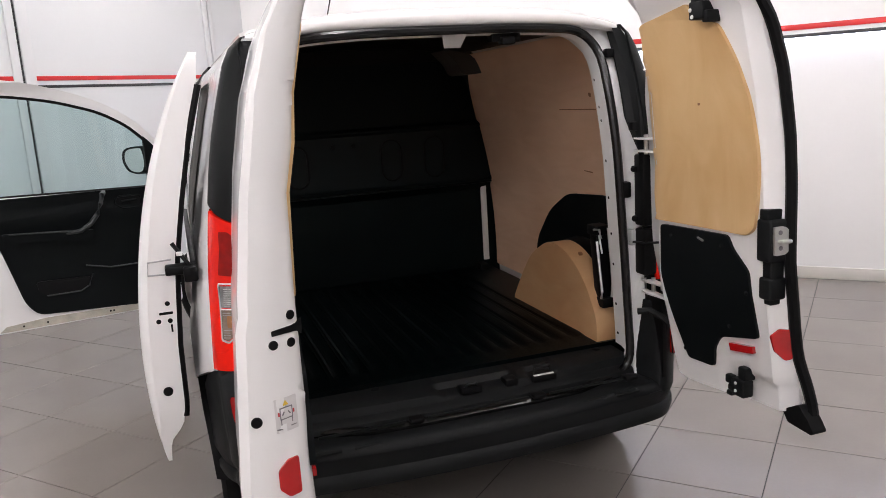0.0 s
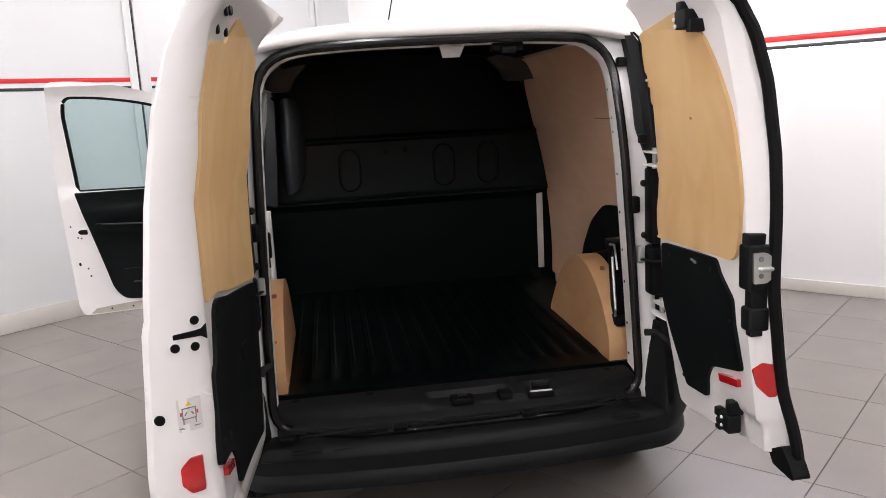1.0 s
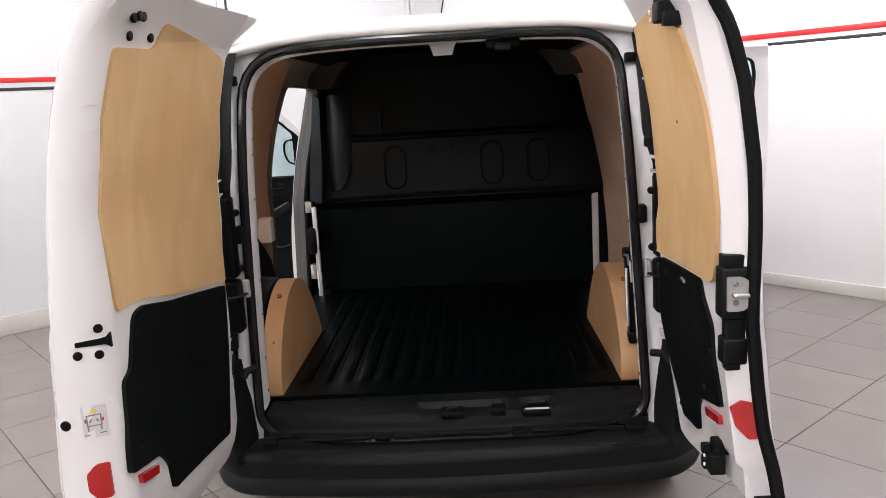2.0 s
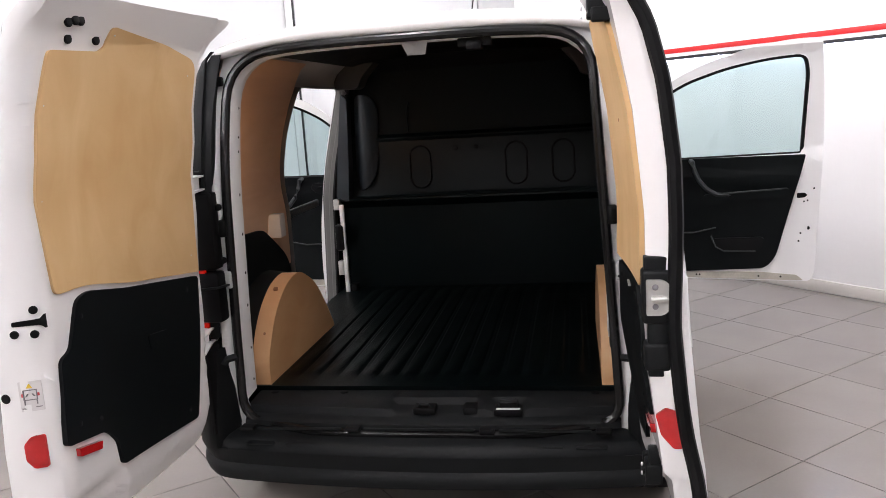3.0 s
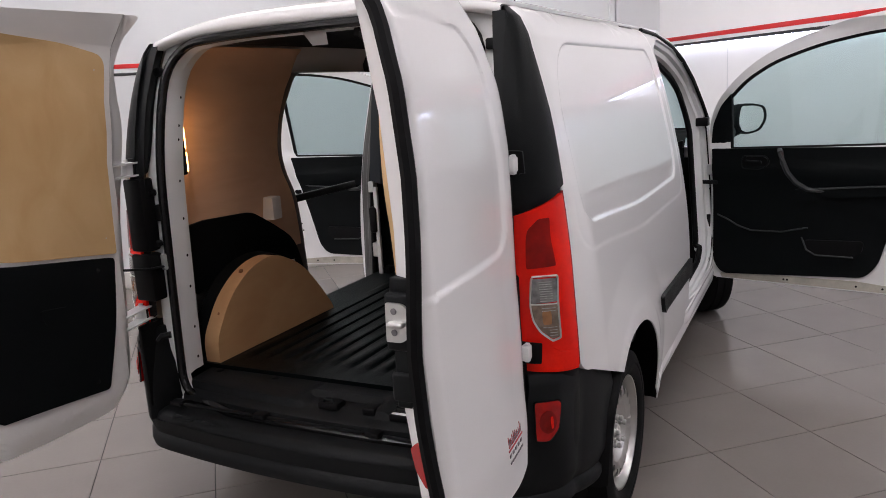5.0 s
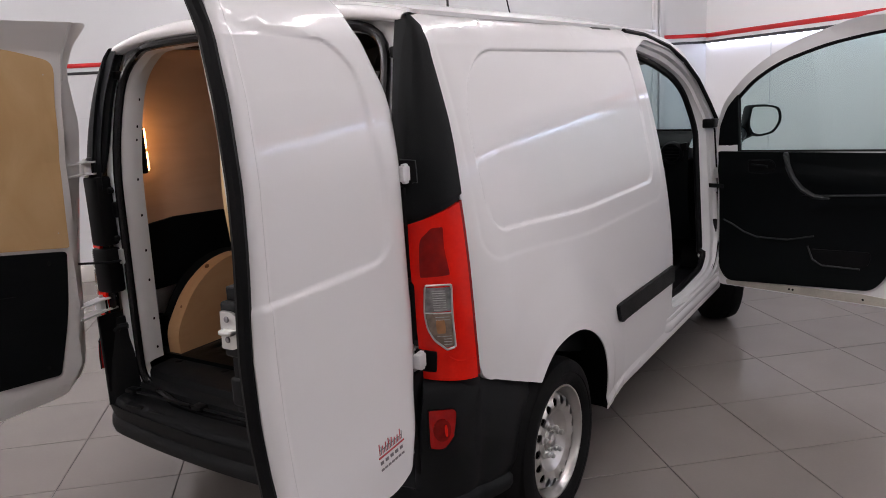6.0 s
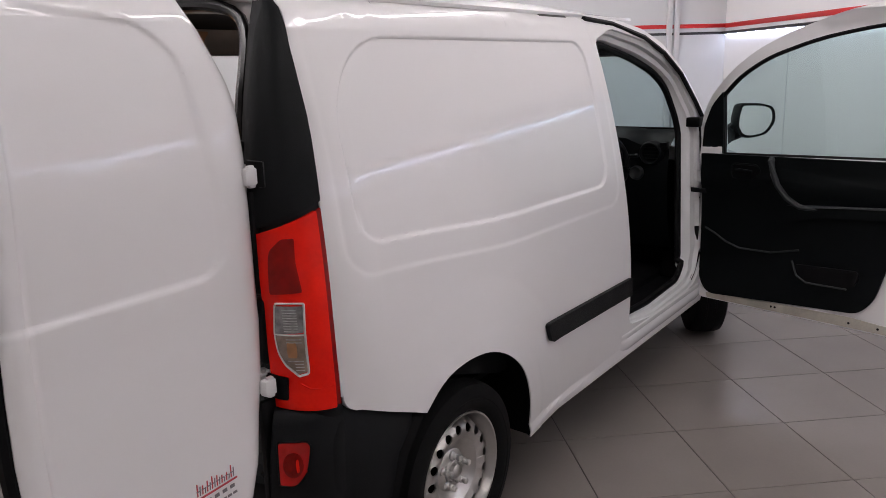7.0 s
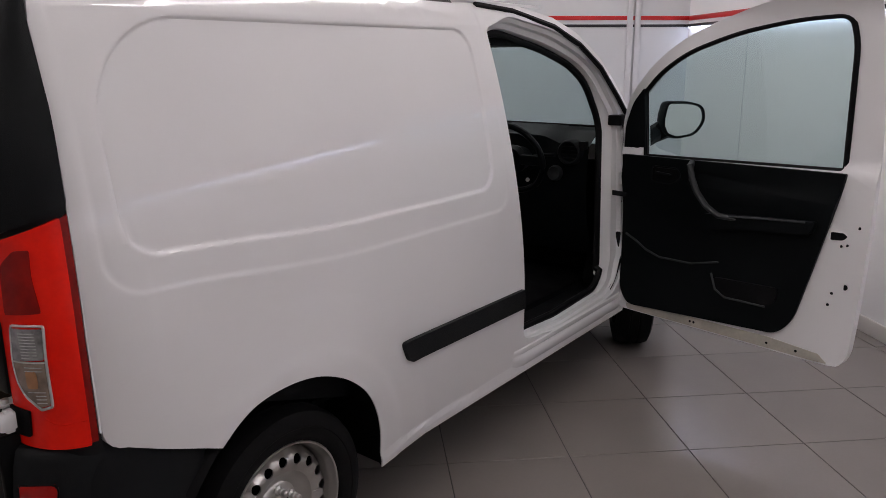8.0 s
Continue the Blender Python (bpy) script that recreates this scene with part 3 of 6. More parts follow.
for sg in (1, -1):
    part("corner_panel", slab([(0.0, 0.50), (1.0, 0.50), (1.0, 1.78), (-0.3, 1.78), (-0.3, 0.82), (0.0, 0.80)], lambda a, z: corner(sg, max(0, a), z, -0.004) if a >= 0 else (sg * (abs(corner(1, 0, z)[0]) + a * 0.1), corner(1, 0, z)[1] + 0.004, z), lambda a, z: corner(sg, max(a, 0), z, -0.03), step=(0.1, 0.06)), BLACK, van)
    part("pillar_trim", corner_patch(sg, fillet([(0.0, 1.225, 0.01), (0.97, 1.29, 0.01), (0.98, 1.5, 0.0), (0.95, 1.70, 0.08), (0.78, 1.792, 0.05), (0.40, 1.792, 0.05), (0.10, 1.72, 0.05), (0.0, 1.60, 0.05)]), 0.010, step=(0.1, 0.04)), TRIM, van, "textured black pillar trim")
    w = 0.012 if sg > 0 else 0.032
    wing = fillet([(0.684, 1.335), (0.660 + w / 2, 1.40), (0.640 + w, 1.46), (0.637 + w, 1.62), (0.630 + w, 1.79), (0.672, 1.797), (0.69, 1.72), (0.71, 1.5), (0.72, 1.335)], 0.015)
    set_in = lambda x, z: rear_y(0.72, z) - 0.016 + (0.8 if sg > 0 else 1.4) * max(0.0, 0.70 - x)
    part("pillar_trim_wing", slab(wing, lambda x, z: (sg * x, set_in(x, z), z), lambda x, z: (sg * x, set_in(x, z) + 0.012, z), step=0.02), TRIM, van, "textured black pillar trim")
    part("corner_return", corner_patch(sg, [(0.975, 0.775), (1.0, 0.772), (1.0, 1.30), (0.992, 1.285)], 0.006, -0.006, step=(0.05, 0.05)), PAINT, van)
    lamp = part("tail_light", corner_patch(sg, fillet([(0.02, 0.765, 0.02), (0.86, 0.758, 0.012), (0.89, 1.268, 0.012), (0.03, 1.215, 0.02)]), 0.012, -0.002), LENS, van, "glossy orange-red tail light with clear reversing lens")
    part("lamp_edge", corner_patch(sg, [(0.862, 0.762), (0.945, 0.762), (0.975, 1.272), (0.892, 1.266)], 0.007, -0.002), LENSD, lamp)
    part("lamp_chamber", corner_patch(sg, fillet([(0.15, 1.066, 0.02), (0.56, 1.072, 0.02), (0.545, 1.10, 0.02), (0.52, 1.15, 0.02), (0.545, 1.207, 0.012), (0.38, 1.206, 0.03), (0.19, 1.172, 0.05)], 0.02), 0.0025, 0.010), LENSD, lamp, "dark red round lamp chamber")
    part("reversing_lens", corner_patch(sg, fillet([(0.17, 0.966), (0.515, 0.970), (0.545, 1.038), (0.215, 1.038)], 0.008), 0.006, 0.009), CLEAR, lamp, "clear ribbed lens")
    part("turn_lens", corner_patch(sg, fillet([(0.168, 0.962, 0.004), (0.19, 0.92, 0.03), (0.26, 0.89, 0.03), (0.41, 0.862, 0.012), (0.515, 0.868, 0.01), (0.515, 0.966, 0.004)], 0.01), 0.006, 0.009), AMBER, lamp, "clear lens with amber bulb")
    part("lamp_bulb", corner_patch(sg, fillet([(0.30, 0.905), (0.42, 0.905), (0.42, 0.945), (0.30, 0.945)], 0.03), 0.001, 0.0152), AMBERB, lamp, "amber bulb")
    for k in range(9):
        z = 0.973 + 0.0068 * k
        part("lens_rib", corner_patch(sg, [(0.29, z), (0.46, z), (0.46, z + 0.0022), (0.29, z + 0.0022)], 0.0012, 0.0152), RIB, lamp)
    for k in range(11):
        z = 0.872 + 0.0080 * k
        if 3 < k < 9:
            continue
        a0 = 0.30 + (0.08 if z < 0.89 else 0)
        part("lens_rib", corner_patch(sg, [(a0, z), (0.485, z), (0.485, z + 0.0018), (a0, z + 0.0018)], 0.0008, 0.0155), RIB, lamp)
    rim = fillet([(0.16, 0.965, 0.02), (0.18, 0.918, 0.03), (0.255, 0.885, 0.03), (0.41, 0.856, 0.015), (0.53, 0.863, 0.012), (0.53, 0.965, 0.1), (0.56, 1.044, 0.012), (0.205, 1.044, 0.02)], 0.01)
    part("lens_rim", tube([corner(sg, a, z, 0.013) for a, z in rim], 0.0032, 6, True), ZINC, lamp)
    part("lens_rim", tube([corner(sg, 0.165 + 0.0373 * k, 0.964, 0.014) for k in range(11)], 0.0022, 6), ZINC, lamp)
    part("hinge_pocket", corner_patch(sg, fillet([(-0.02, 0.79), (0.24, 0.79), (0.27, 0.85), (-0.02, 0.855)], 0.012), 0.006, 0.0095), RUBBER, lamp)
    part("lamp_crease", tube([corner(sg, a, z, 0.010) for a, z in ((0.42, 0.835), (0.52, 0.822), (0.62, 0.818), (0.84, 0.820))], 0.0022, 5), LENS, lamp)
    part("hinge_pocket", corner_patch(sg, fillet([(0.0, 1.325), (0.28, 1.333), (0.28, 1.395), (0.0, 1.40)], 0.012), 0.002, 0.0095), RUBBER, van)
    part("pocket_edge", tube([corner(sg, a, z, 0.0115) for a, z in ((0.03, 1.397), (0.12, 1.397), (0.20, 1.396), (0.275, 1.394), (0.278, 1.365), (0.275, 1.335), (0.20, 1.333))], 0.0016, 5), HANDLE, van)

# bumper
def bumper_row(p):
    """p from -1 to 1 round the back; a row of points from below to the top."""
    s, q = (1 if p >= 0 else -1), abs(p)
    if q < 0.62:
        x = 0.62 * q / 0.62 * 1.07
        y = -0.135 + 0.045 * (x / 0.66) ** 2
        nx, ny = 0.12 * x, -1.0
    elif q < 0.85:
        th = (q - 0.62) / 0.23 * math.pi / 2
        x = 0.6634 + 0.213 * math.sin(th)
        y = -0.089 + 0.19 * (1 - math.cos(th))
        nx, ny = math.sin(th), -math.cos(th)
    else:
        x, y = 0.8764 + 0.045 * (1 - (1 - (q - 0.85) / 0.15) ** 2), 0.101 + (q - 0.85) / 0.15 * 0.275
        nx, ny = 1.0, 0.0
    ln = math.hypot(nx, ny)
    nx, ny = nx / ln, ny / ln
    top = 0.458 + 0.299 * ease((q - 0.670) / 0.026)
    if q > 0.85:
        top = 0.757 - 0.115 * (q - 0.85) / 0.15
    k = ease((q - 0.55) / 0.2)
    prof = [(-0.12, 0.315), (-0.03, 0.325), (-0.002, 0.338), (0.0, 0.352), (-0.004, 0.372), (-0.016, 0.384), (-0.006, 0.43), (-0.012 - 0.01 * k, top - 0.035), (-0.022 - 0.012 * k, top - 0.008), (-0.04 - 0.02 * k, top), (-0.10, top + 0.004), (-0.15, top + 0.005)]
    def back(z):
        """The side ends along the wheel arch."""
        end = 0.635 - math.sqrt(max(0.0, 0.385 ** 2 - (z - 0.36) ** 2))
        return 0.101 + (y - 0.101) * min(1, (end - 0.101) / 0.275) if q > 0.85 else y
    tuck = lambda z: 0.045 * max(0.0, (0.66 - z) / 0.34) ** 1.5 * ease((q - 0.60) / 0.14)
    return [(s * (x + nx * (o - tuck(z))), back(z) + ny * (o - tuck(z) * 0.6), z) for o, z in prof]


bumper = part("rear_bumper", loft([bumper_row(-1 + 2 * i / 120) for i in range(121)]), BLACK, van, "matt black plastic rear bumper with a step", angle=0.9)
bumper.modifiers.new("thickness", "SOLIDIFY").thickness = -0.01
for i in range(9):
    x = -0.56 + i * 0.14
    part("step_rib", box((x - 0.05, -0.095, 0.458), (x + 0.05, -0.060, 0.4645), 0.003), BLACK, bumper)
for sg in (1, -1):
    def fog(a, z, o, sg=sg):
        th = a
        x, y = 0.6634 + 0.213 * math.sin(th), -0.089 + 0.19 * (1 - math.cos(th))
        o += 0.003 - 0.012 * (z - 0.50) / 0.22
        return (sg * (x + math.sin(th) * o), y - math.cos(th) * o, z)
    out = fillet([(0.57, 0.568, 0.015), (0.78, 0.562, 0.06), (0.94, 0.60, 0.06), (1.0, 0.668, 0.015), (0.97, 0.680, 0.015), (0.57, 0.682, 0.015)], 0.02)
    f = part("fog_lamp", slab(out, lambda a, z: fog(a, z, 0.002), lambda a, z: fog(a, z, -0.03), step=0.05), FOGRED, bumper, "dark red rear fog lamp with a round reflector")
    part("fog_rim", tube([fog(a, z, 0.0) for a, z in out], 0.003, 5, True), RUBBER, f)
    part("fog_reflector", slab([(0.76 + 0.13 * math.cos(k * math.pi / 10), 0.622 + 0.034 * math.sin(k * math.pi / 10)) for k in range(20)], lambda a, z: fog(a, z, 0.004), lambda a, z: fog(a, z, 0.0)), LENSD, f)
    part("fog_bulb", slab(fillet([(0.80, 0.600), (0.84, 0.605), (0.83, 0.64), (0.79, 0.635)], 0.015), lambda a, z: fog(a, z, 0.006), lambda a, z: fog(a, z, 0.0)), LENS, f)

# wheels
def wheel():
    tyre = lathe([(-0.09, 0.20), (-0.095, 0.26), (-0.085, 0.297), (-0.06, 0.306), (-0.03, 0.3075), (-0.028, 0.302), (-0.02, 0.302), (-0.018, 0.308), (0.018, 0.308), (0.02, 0.302), (0.028, 0.302), (0.03, 0.3075), (0.06, 0.306), (0.085, 0.297), (0.098, 0.27), (0.099, 0.255), (0.0965, 0.252), (0.0965, 0.244), (0.095, 0.238), (0.090, 0.222), (0.080, 0.2085), (0.066, 0.203)], n=64)
    return tyre


def rim():
    """A pressed steel rim: stepped lip, a ridge pierced with round holes, a dished centre and a hub ring."""
    bm = lathe([(0.070, 0.2085), (0.078, 0.2095), (0.083, 0.2065), (0.082, 0.2015), (0.074, 0.1995), (0.066, 0.1965), (0.058, 0.193), (0.052, 0.1905), (0.036, 0.1895), (0.030, 0.186), (0.008, 0.184)], n=72)

    def face(a, c, o):
        r = math.hypot(a, c)
        return (lerp(r, [(0.112, 0.060), (0.122, 0.0675), (0.134, 0.071), (0.150, 0.070), (0.164, 0.064), (0.174, 0.050), (0.183, 0.028)]) - o, a, c)
    ring = lambda r, n, cy=0.0, cz=0.0: [(cy + r * math.cos(2 * math.pi * k / n), cz + r * math.sin(2 * math.pi * k / n)) for k in range(n)]
    holes = [ring(0.112, 80)] + [ring(0.0152, 16, 0.150 * math.cos(2 * math.pi * k / 17 + 0.09), 0.150 * math.sin(2 * math.pi * k / 17 + 0.09)) for k in range(17)]
    merge(bm, slab(ring(0.183, 80), lambda a, c: face(a, c, 0), lambda a, c: face(a, c, 0.005), holes, 1.0))
    merge(bm, lathe([(0.060, 0.112), (0.048, 0.100), (0.037, 0.086), (0.032, 0.072), (0.036, 0.066), (0.038, 0.040), (0.046, 0.037), (0.048, 0.033), (0.044, 0.030), (0.044, 0.026)], n=72))
    merge(bm, lathe([(0.044, 0.027), (0.056, 0.024), (0.062, 0.016), (0.064, 0.0)], n=24))
    return bm


tyre_mesh = rim_mesh = None
for y, name in ((0.624, "rear"), (3.31, "front")):
    for sg in (1, -1):
        at = pose(sg * (0.792 if y < 2 else 0.78), y, 0.308, 0, 0, (0 if sg > 0 else 180) + (0 if y < 2 else 30))
        if tyre_mesh is None:
            w = part("wheel", wheel(), TYRE, van, "black tyre on a silver pressed steel rim", at)
            tyre_mesh = w.data
        else:
            w = new("wheel", tyre_mesh)
            w.parent, w.matrix_basis = van, at
            tagged(w, "black tyre on a silver pressed steel rim")
        if rim_mesh is None:
            r = part("rim", rim(), STEEL, w, "silver steel rim with round holes")
            rim_mesh = r.data
            nut_mesh = None
        else:
            r = new("rim", rim_mesh)
            r.parent = w
        for k in range(5):
            a = k * 2 * math.pi / 5 + 0.3
            at2 = pose(0.036, 0.052 * math.cos(a), 0.052 * math.sin(a))
            if nut_mesh is None:
                b = part("wheel_bolt", lathe([(0, 0.015), (0.006, 0.015), (0.009, 0.010), (0.012, 0.0085), (0.015, 0.0115), (0.022, 0.0115), (0.025, 0.0085), (0.028, 0.0085), (0.030, 0.0105), (0.038, 0.0100), (0.041, 0.006), (0.041, 0.0)], n=12), ZINC, w, "", at2)
                nut_mesh = b.data
            else:
                b = new("wheel_bolt", nut_mesh)
                b.parent, b.matrix_basis = w, at2
        part("brake_drum", lathe([(-0.06, 0.17), (-0.012, 0.17), (-0.010, 0.0)], n=24), RUBBER, w)
        line = ARCH if y < 2 else FARCH
        if y < 2:
            line = [(0.24, 0.30), (0.25, 0.42), (0.29, 0.54), *line]
        rows = []
        for py, pz in line:
            ny, nz = py - (y + 0.02), pz - 0.36
            ln = math.hypot(ny, nz)
            ny, nz = ny / ln, nz / ln
            sk = skin(py, pz) + pressed(py, pz)
            rows.append([(sg * (sk - 0.006), py + ny * 0.003, pz + nz * 0.003), (sg * (sk - 0.03), py + ny * 0.02, pz + nz * 0.02), (sg * 0.72, py + ny * 0.03, pz + nz * 0.02), (sg * 0.66, py + ny * 0.02, pz + nz * 0.01), (sg * 0.655, y + ny * 0.05, 0.34 + nz * 0.05)])
        part("wheel_housing", loft(rows), RUBBER, van, "black wheel arch liner")


# ---- rear doors ----
DOOR_IN = [(0.40, 0.03), (0.47, 0.02), (0.6, -0.015), (0.8, -0.01), (1.2, -0.01), (1.4, -0.015), (1.5, -0.035), (1.6, -0.045), (1.77, -0.085), (1.87, -0.16)]
DOOR_OUT = [(0.40, 0.12), (0.47, 0.13), (0.6, 0.14), (0.8, 0.138), (1.0, 0.122), (1.2, 0.108), (1.4, 0.083), (1.6, 0.045), (1.72, 0.005), (1.80, -0.04), (1.87, -0.12)]


IN_R = [(0.40, 0.03), (0.55, 0.01), (0.68, 0.0), (0.76, -0.01), (0.92, -0.030), (1.29, -0.033), (1.53, -0.055), (1.72, -0.09), (1.77, -0.10), (1.87, -0.16)]
OUT_R = [(0.40, 0.105), (0.5, 0.105), (0.675, 0.092), (0.76, 0.08), (1.03, 0.057), (1.22, 0.052), (1.41, 0.048), (1.59, 0.027), (1.72, -0.005), (1.80, -0.045), (1.87, -0.12)]


class RearDoor:
    """One leaf, opened square to the back of the van: s runs from the hinge to the free edge, d outwards."""

    def __init__(self, sg, width, hinge_edge, inner, outer, bow):
        self.sg, self.w, self.edge, self.inner, self.outer, self.bow = sg, width, hinge_edge, inner, outer, bow

    def at(self, s, z, d):
        if self.sg > 0:
            s -= 0.045 * min(1, max(0, (z - 0.9) / 0.97)) * ease((s - 0.42) / 0.2)
        return (self.sg * (0.72 + d), -0.02 - s, z)

    def plan(self, s):
        return -self.bow * max(0, 1 - s / self.w) ** 2

    def d_out(self, s, z):
        d = lerp(z, self.outer) + self.plan(s)
        d -= 0.02 * max(0, (s - self.w + 0.03) / 0.03) ** 2
        h = lerp(z, self.edge)
        d -= 0.03 * max(0, (h + 0.04 - s) / 0.04) ** 2
        s0 = lerp(z, [(1.278, 0.112), (1.4, 0.125), (1.524, 0.146), (1.645, 0.170), (1.70, 0.195)])
        d -= 0.0065 * ease((inbox(self.lap(s, z), z, s0, self.w + 0.3, 1.150, 1.70 + 0.11 * max(0, s - 0.15), 0.085) + 0.006) / 0.010)
        d += 0.007 * ease((s - self.w + 0.055) / 0.010)
        return d

    def lap(self, s, z):
        """The outer skin laps further towards the hinge than the inner one."""
        h = lerp(z, self.edge)
        return s - (lerp(z, [(0.55, 0.015), (0.65, 0.033), (0.87, 0.063), (1.0, 0.078)]) if self.sg > 0 else lerp(z, [(0.65, 0.02), (0.87, 0.035), (1.2, 0.05)])) * ease((h + 0.09 - s) / 0.09) * ease((1.80 - z) / 0.3)

    def d_in(self, s, z):
        base = lerp(z, self.inner) + self.plan(s)
        h = lerp(z, self.edge)
        d = base + 0.065 * min(1, max(0, (s - self.w + 0.03) / 0.03)) * 0.9
        d += 0.04 * ease((h + 0.045 - s) / 0.045)
        d += 0.020 * ease(inbox(s, z, self.w - 0.25, self.w + 0.2, 0.30, 0.665, 0.05) / 0.03)
        return min(d, self.d_out(s, z) - 0.012)

    def rim(self, d, z, lift):
        """A point on the end face of the free edge."""
        f = min(1, max(0, (d - lerp(z, self.inner)) / 0.0585))
        return self.at(self.w - 0.03 + 0.03 * f + lift, z, d)

    def rim_plate(self, name, outline, lift, material, parent, label="", r=0.006):
        return part(name, slab(fillet(outline, r), lambda d, z: self.rim(d, z, lift), lambda d, z: self.rim(d, z, -0.004), step=0.03), material, parent, label, angle=0.5)

    def rim_plug(self, d, z, r, parent):
        a, c = Vector(self.rim(d - 0.006, z, 0)), Vector(self.rim(d + 0.006, z, 0))
        ax = (c - a).normalized().cross(Vector((0, 0, 1)))
        if ax.y > 0:
            ax = -ax
        return part("plug", knob(Vector(self.rim(d, z, 0)) - ax * 0.002, ax, r, 0.006), RUBBER, parent, "black rubber plug")

    def leaf(self, outline, parent):
        bm = slab(outline, lambda s, z: self.at(self.lap(s, z), z, self.d_out(s, z)), lambda s, z: self.at(s, z, self.d_in(s, z)), step=(graded(0.0, 0.7, 0.025, 0.006, ((0.10, 0.27), (0.57, 0.66))), graded(0.4, 1.9, 0.025, 0.006, ((1.12, 1.25), (1.58, 1.72)))) if self.sg > 0 else 0.025)
        return part("rear_door", bm, PAINT, parent, "open white rear door with plywood and dark plastic inner panels")

    def plate(self, name, outline, lift, material, parent, label="", step=0.05, r=0.015):
        bm = slab(fillet(outline, r), lambda s, z: self.at(s, z, self.d_in(s, z) + 0.004), lambda s, z: self.at(s, z, self.d_in(s, z) - lift), step=step)
        return part(name, bm, material, parent, label, angle=0.5)

    def plug(self, name, s, z, r, h, material, parent, label=""):
        n0, n1 = Vector(self.at(s + 0.01, z, self.d_in(s + 0.01, z))), Vector(self.at(s - 0.01, z, self.d_in(s - 0.01, z)))
        ax = (n0 - n1).normalized().cross(Vector((0, 0, 1)))
        if ax.x * self.sg > 0:
            ax = -ax
        return part(name, knob(Vector(self.at(s, z, self.d_in(s, z))) - ax * 0.002, ax, r, h), material, parent, label)

    def lump(self, name, s0, s1, z0, z1, d0, d1, material, parent, label="", bevel=0.008):
        a, b = Vector(self.at(s0, z0, d0)), Vector(self.at(s1, z1, d1))
        lo, hi = [min(p, q) for p, q in zip(a, b)], [max(p, q) for p, q in zip(a, b)]
        return part(name, box(lo, hi, bevel, seg=3), material, parent, label)


right = RearDoor(1, 0.655, [(0.46, 0.20), (0.565, 0.135), (0.65, 0.115), (0.87, 0.09), (1.28, 0.08), (1.70, 0.085), (1.87, 0.12)], IN_R, OUT_R, 0.045)
door_r = right.leaf(fillet([(0.12, 1.865, 0.02), (0.085, 1.70, 0.1), (0.08, 1.28, 0.2), (0.09, 0.87, 0.2), (0.115, 0.65, 0.06), (0.135, 0.575, 0.05), (0.22, 0.54, 0.06), (0.45, 0.555, 0.05), (0.652, 0.563, 0.01), (0.655, 0.7, 0.1), (0.655, 1.2, 0.2), (0.652, 1.6, 0.2), (0.640, 1.865, 0.02)], n=5), van)
left = RearDoor(-1, 0.872, [(0.46, 0.24), (0.56, 0.20), (0.65, 0.14), (0.87, 0.115), (1.28, 0.085), (1.72, 0.09), (1.87, 0.08)], DOOR_IN, DOOR_OUT, 0.06)
door_l = left.leaf(fillet([(0.07, 1.865, 0.02), (0.09, 1.72, 0.1), (0.08, 1.41, 0.2), (0.115, 0.87, 0.2), (0.14, 0.65, 0.06), (0.18, 0.58, 0.05), (0.27, 0.55, 0.06), (0.5, 0.538, 0.05), (0.868, 0.548, 0.01), (0.872, 0.7, 0.1), (0.872, 1.2, 0.2), (0.868, 1.6, 0.2), (0.855, 1.865, 0.02)], n=5), van)

# right leaf, inner side
right.plate("plywood_panel", [(0.097, 1.722, 0.03), (0.143, 1.763, 0.03), (0.385, 1.80, 0.01), (0.408, 1.747, 0.01), (0.50, 1.735, 0.03), (0.570, 1.635, 0.1), (0.612, 1.49, 0.1), (0.624, 1.36, 0.1), (0.604, 1.19, 0.06), (0.588, 1.126, 0.02), (0.555, 1.108, 0.01), (0.127, 1.108, 0.01), (0.099, 1.119, 0.02), (0.072, 1.476, 0.2)], 0.012, WOOD, door_r, "pale varnished plywood panel")
for s, z in ((0.12, 1.62), (0.573, 1.571), (0.606, 1.359), (0.517, 1.135), (0.35, 1.781)):
    right.plug("screw", s, z, 0.0045, 0.0135, ZINC, door_r)
right.plate("wood_knot", [(0.360, 1.497), (0.369, 1.497), (0.369, 1.505), (0.360, 1.505)], 0.0132, KNOT, door_r, r=0.003)
right.plate("lower_card", [(0.149, 1.094), (0.465, 1.097), (0.490, 1.056), (0.558, 0.997), (0.584, 0.790), (0.472, 0.765), (0.409, 0.75, 0.04), (0.377, 0.70), (0.369, 0.633), (0.245, 0.63), (0.185, 0.764, 0.06), (0.147, 0.902, 0.06)], 0.010, PANEL, door_r, "dark grey plastic lower door panel")
right.lump("pull_recess", 0.145, 0.215, 0.905, 0.985, -0.045, -0.02, PANEL, door_r)
for s, z in ((0.20, 1.06), (0.44, 1.06), (0.55, 0.93), (0.46, 0.80), (0.23, 0.66)):
    right.plug("clip", s, z, 0.008, 0.014, BLACK, door_r)
right.plate("clip_hook", [(0.335, 1.075), (0.36, 1.068), (0.36, 1.062), (0.335, 1.07)], 0.016, ZINC, door_r, r=0.001)
right.rim_plate("reflector", [(-0.016, 0.811), (0.006, 0.833), (0.037, 0.830), (0.043, 0.737), (0.024, 0.732), (-0.004, 0.762)], 0.006, RED, door_r, "red door edge reflector")
right.plate("reflector_strip", [(0.452, 0.742), (0.558, 0.757), (0.559, 0.734), (0.456, 0.717)], 0.012, RED, door_r, "red reflector strip", r=0.003)
lock = right.lump("lock_case", 0.598, 0.664, 1.040, 1.165, -0.044, 0.030, BLACK, door_r, "black lock case with zinc latch plate")
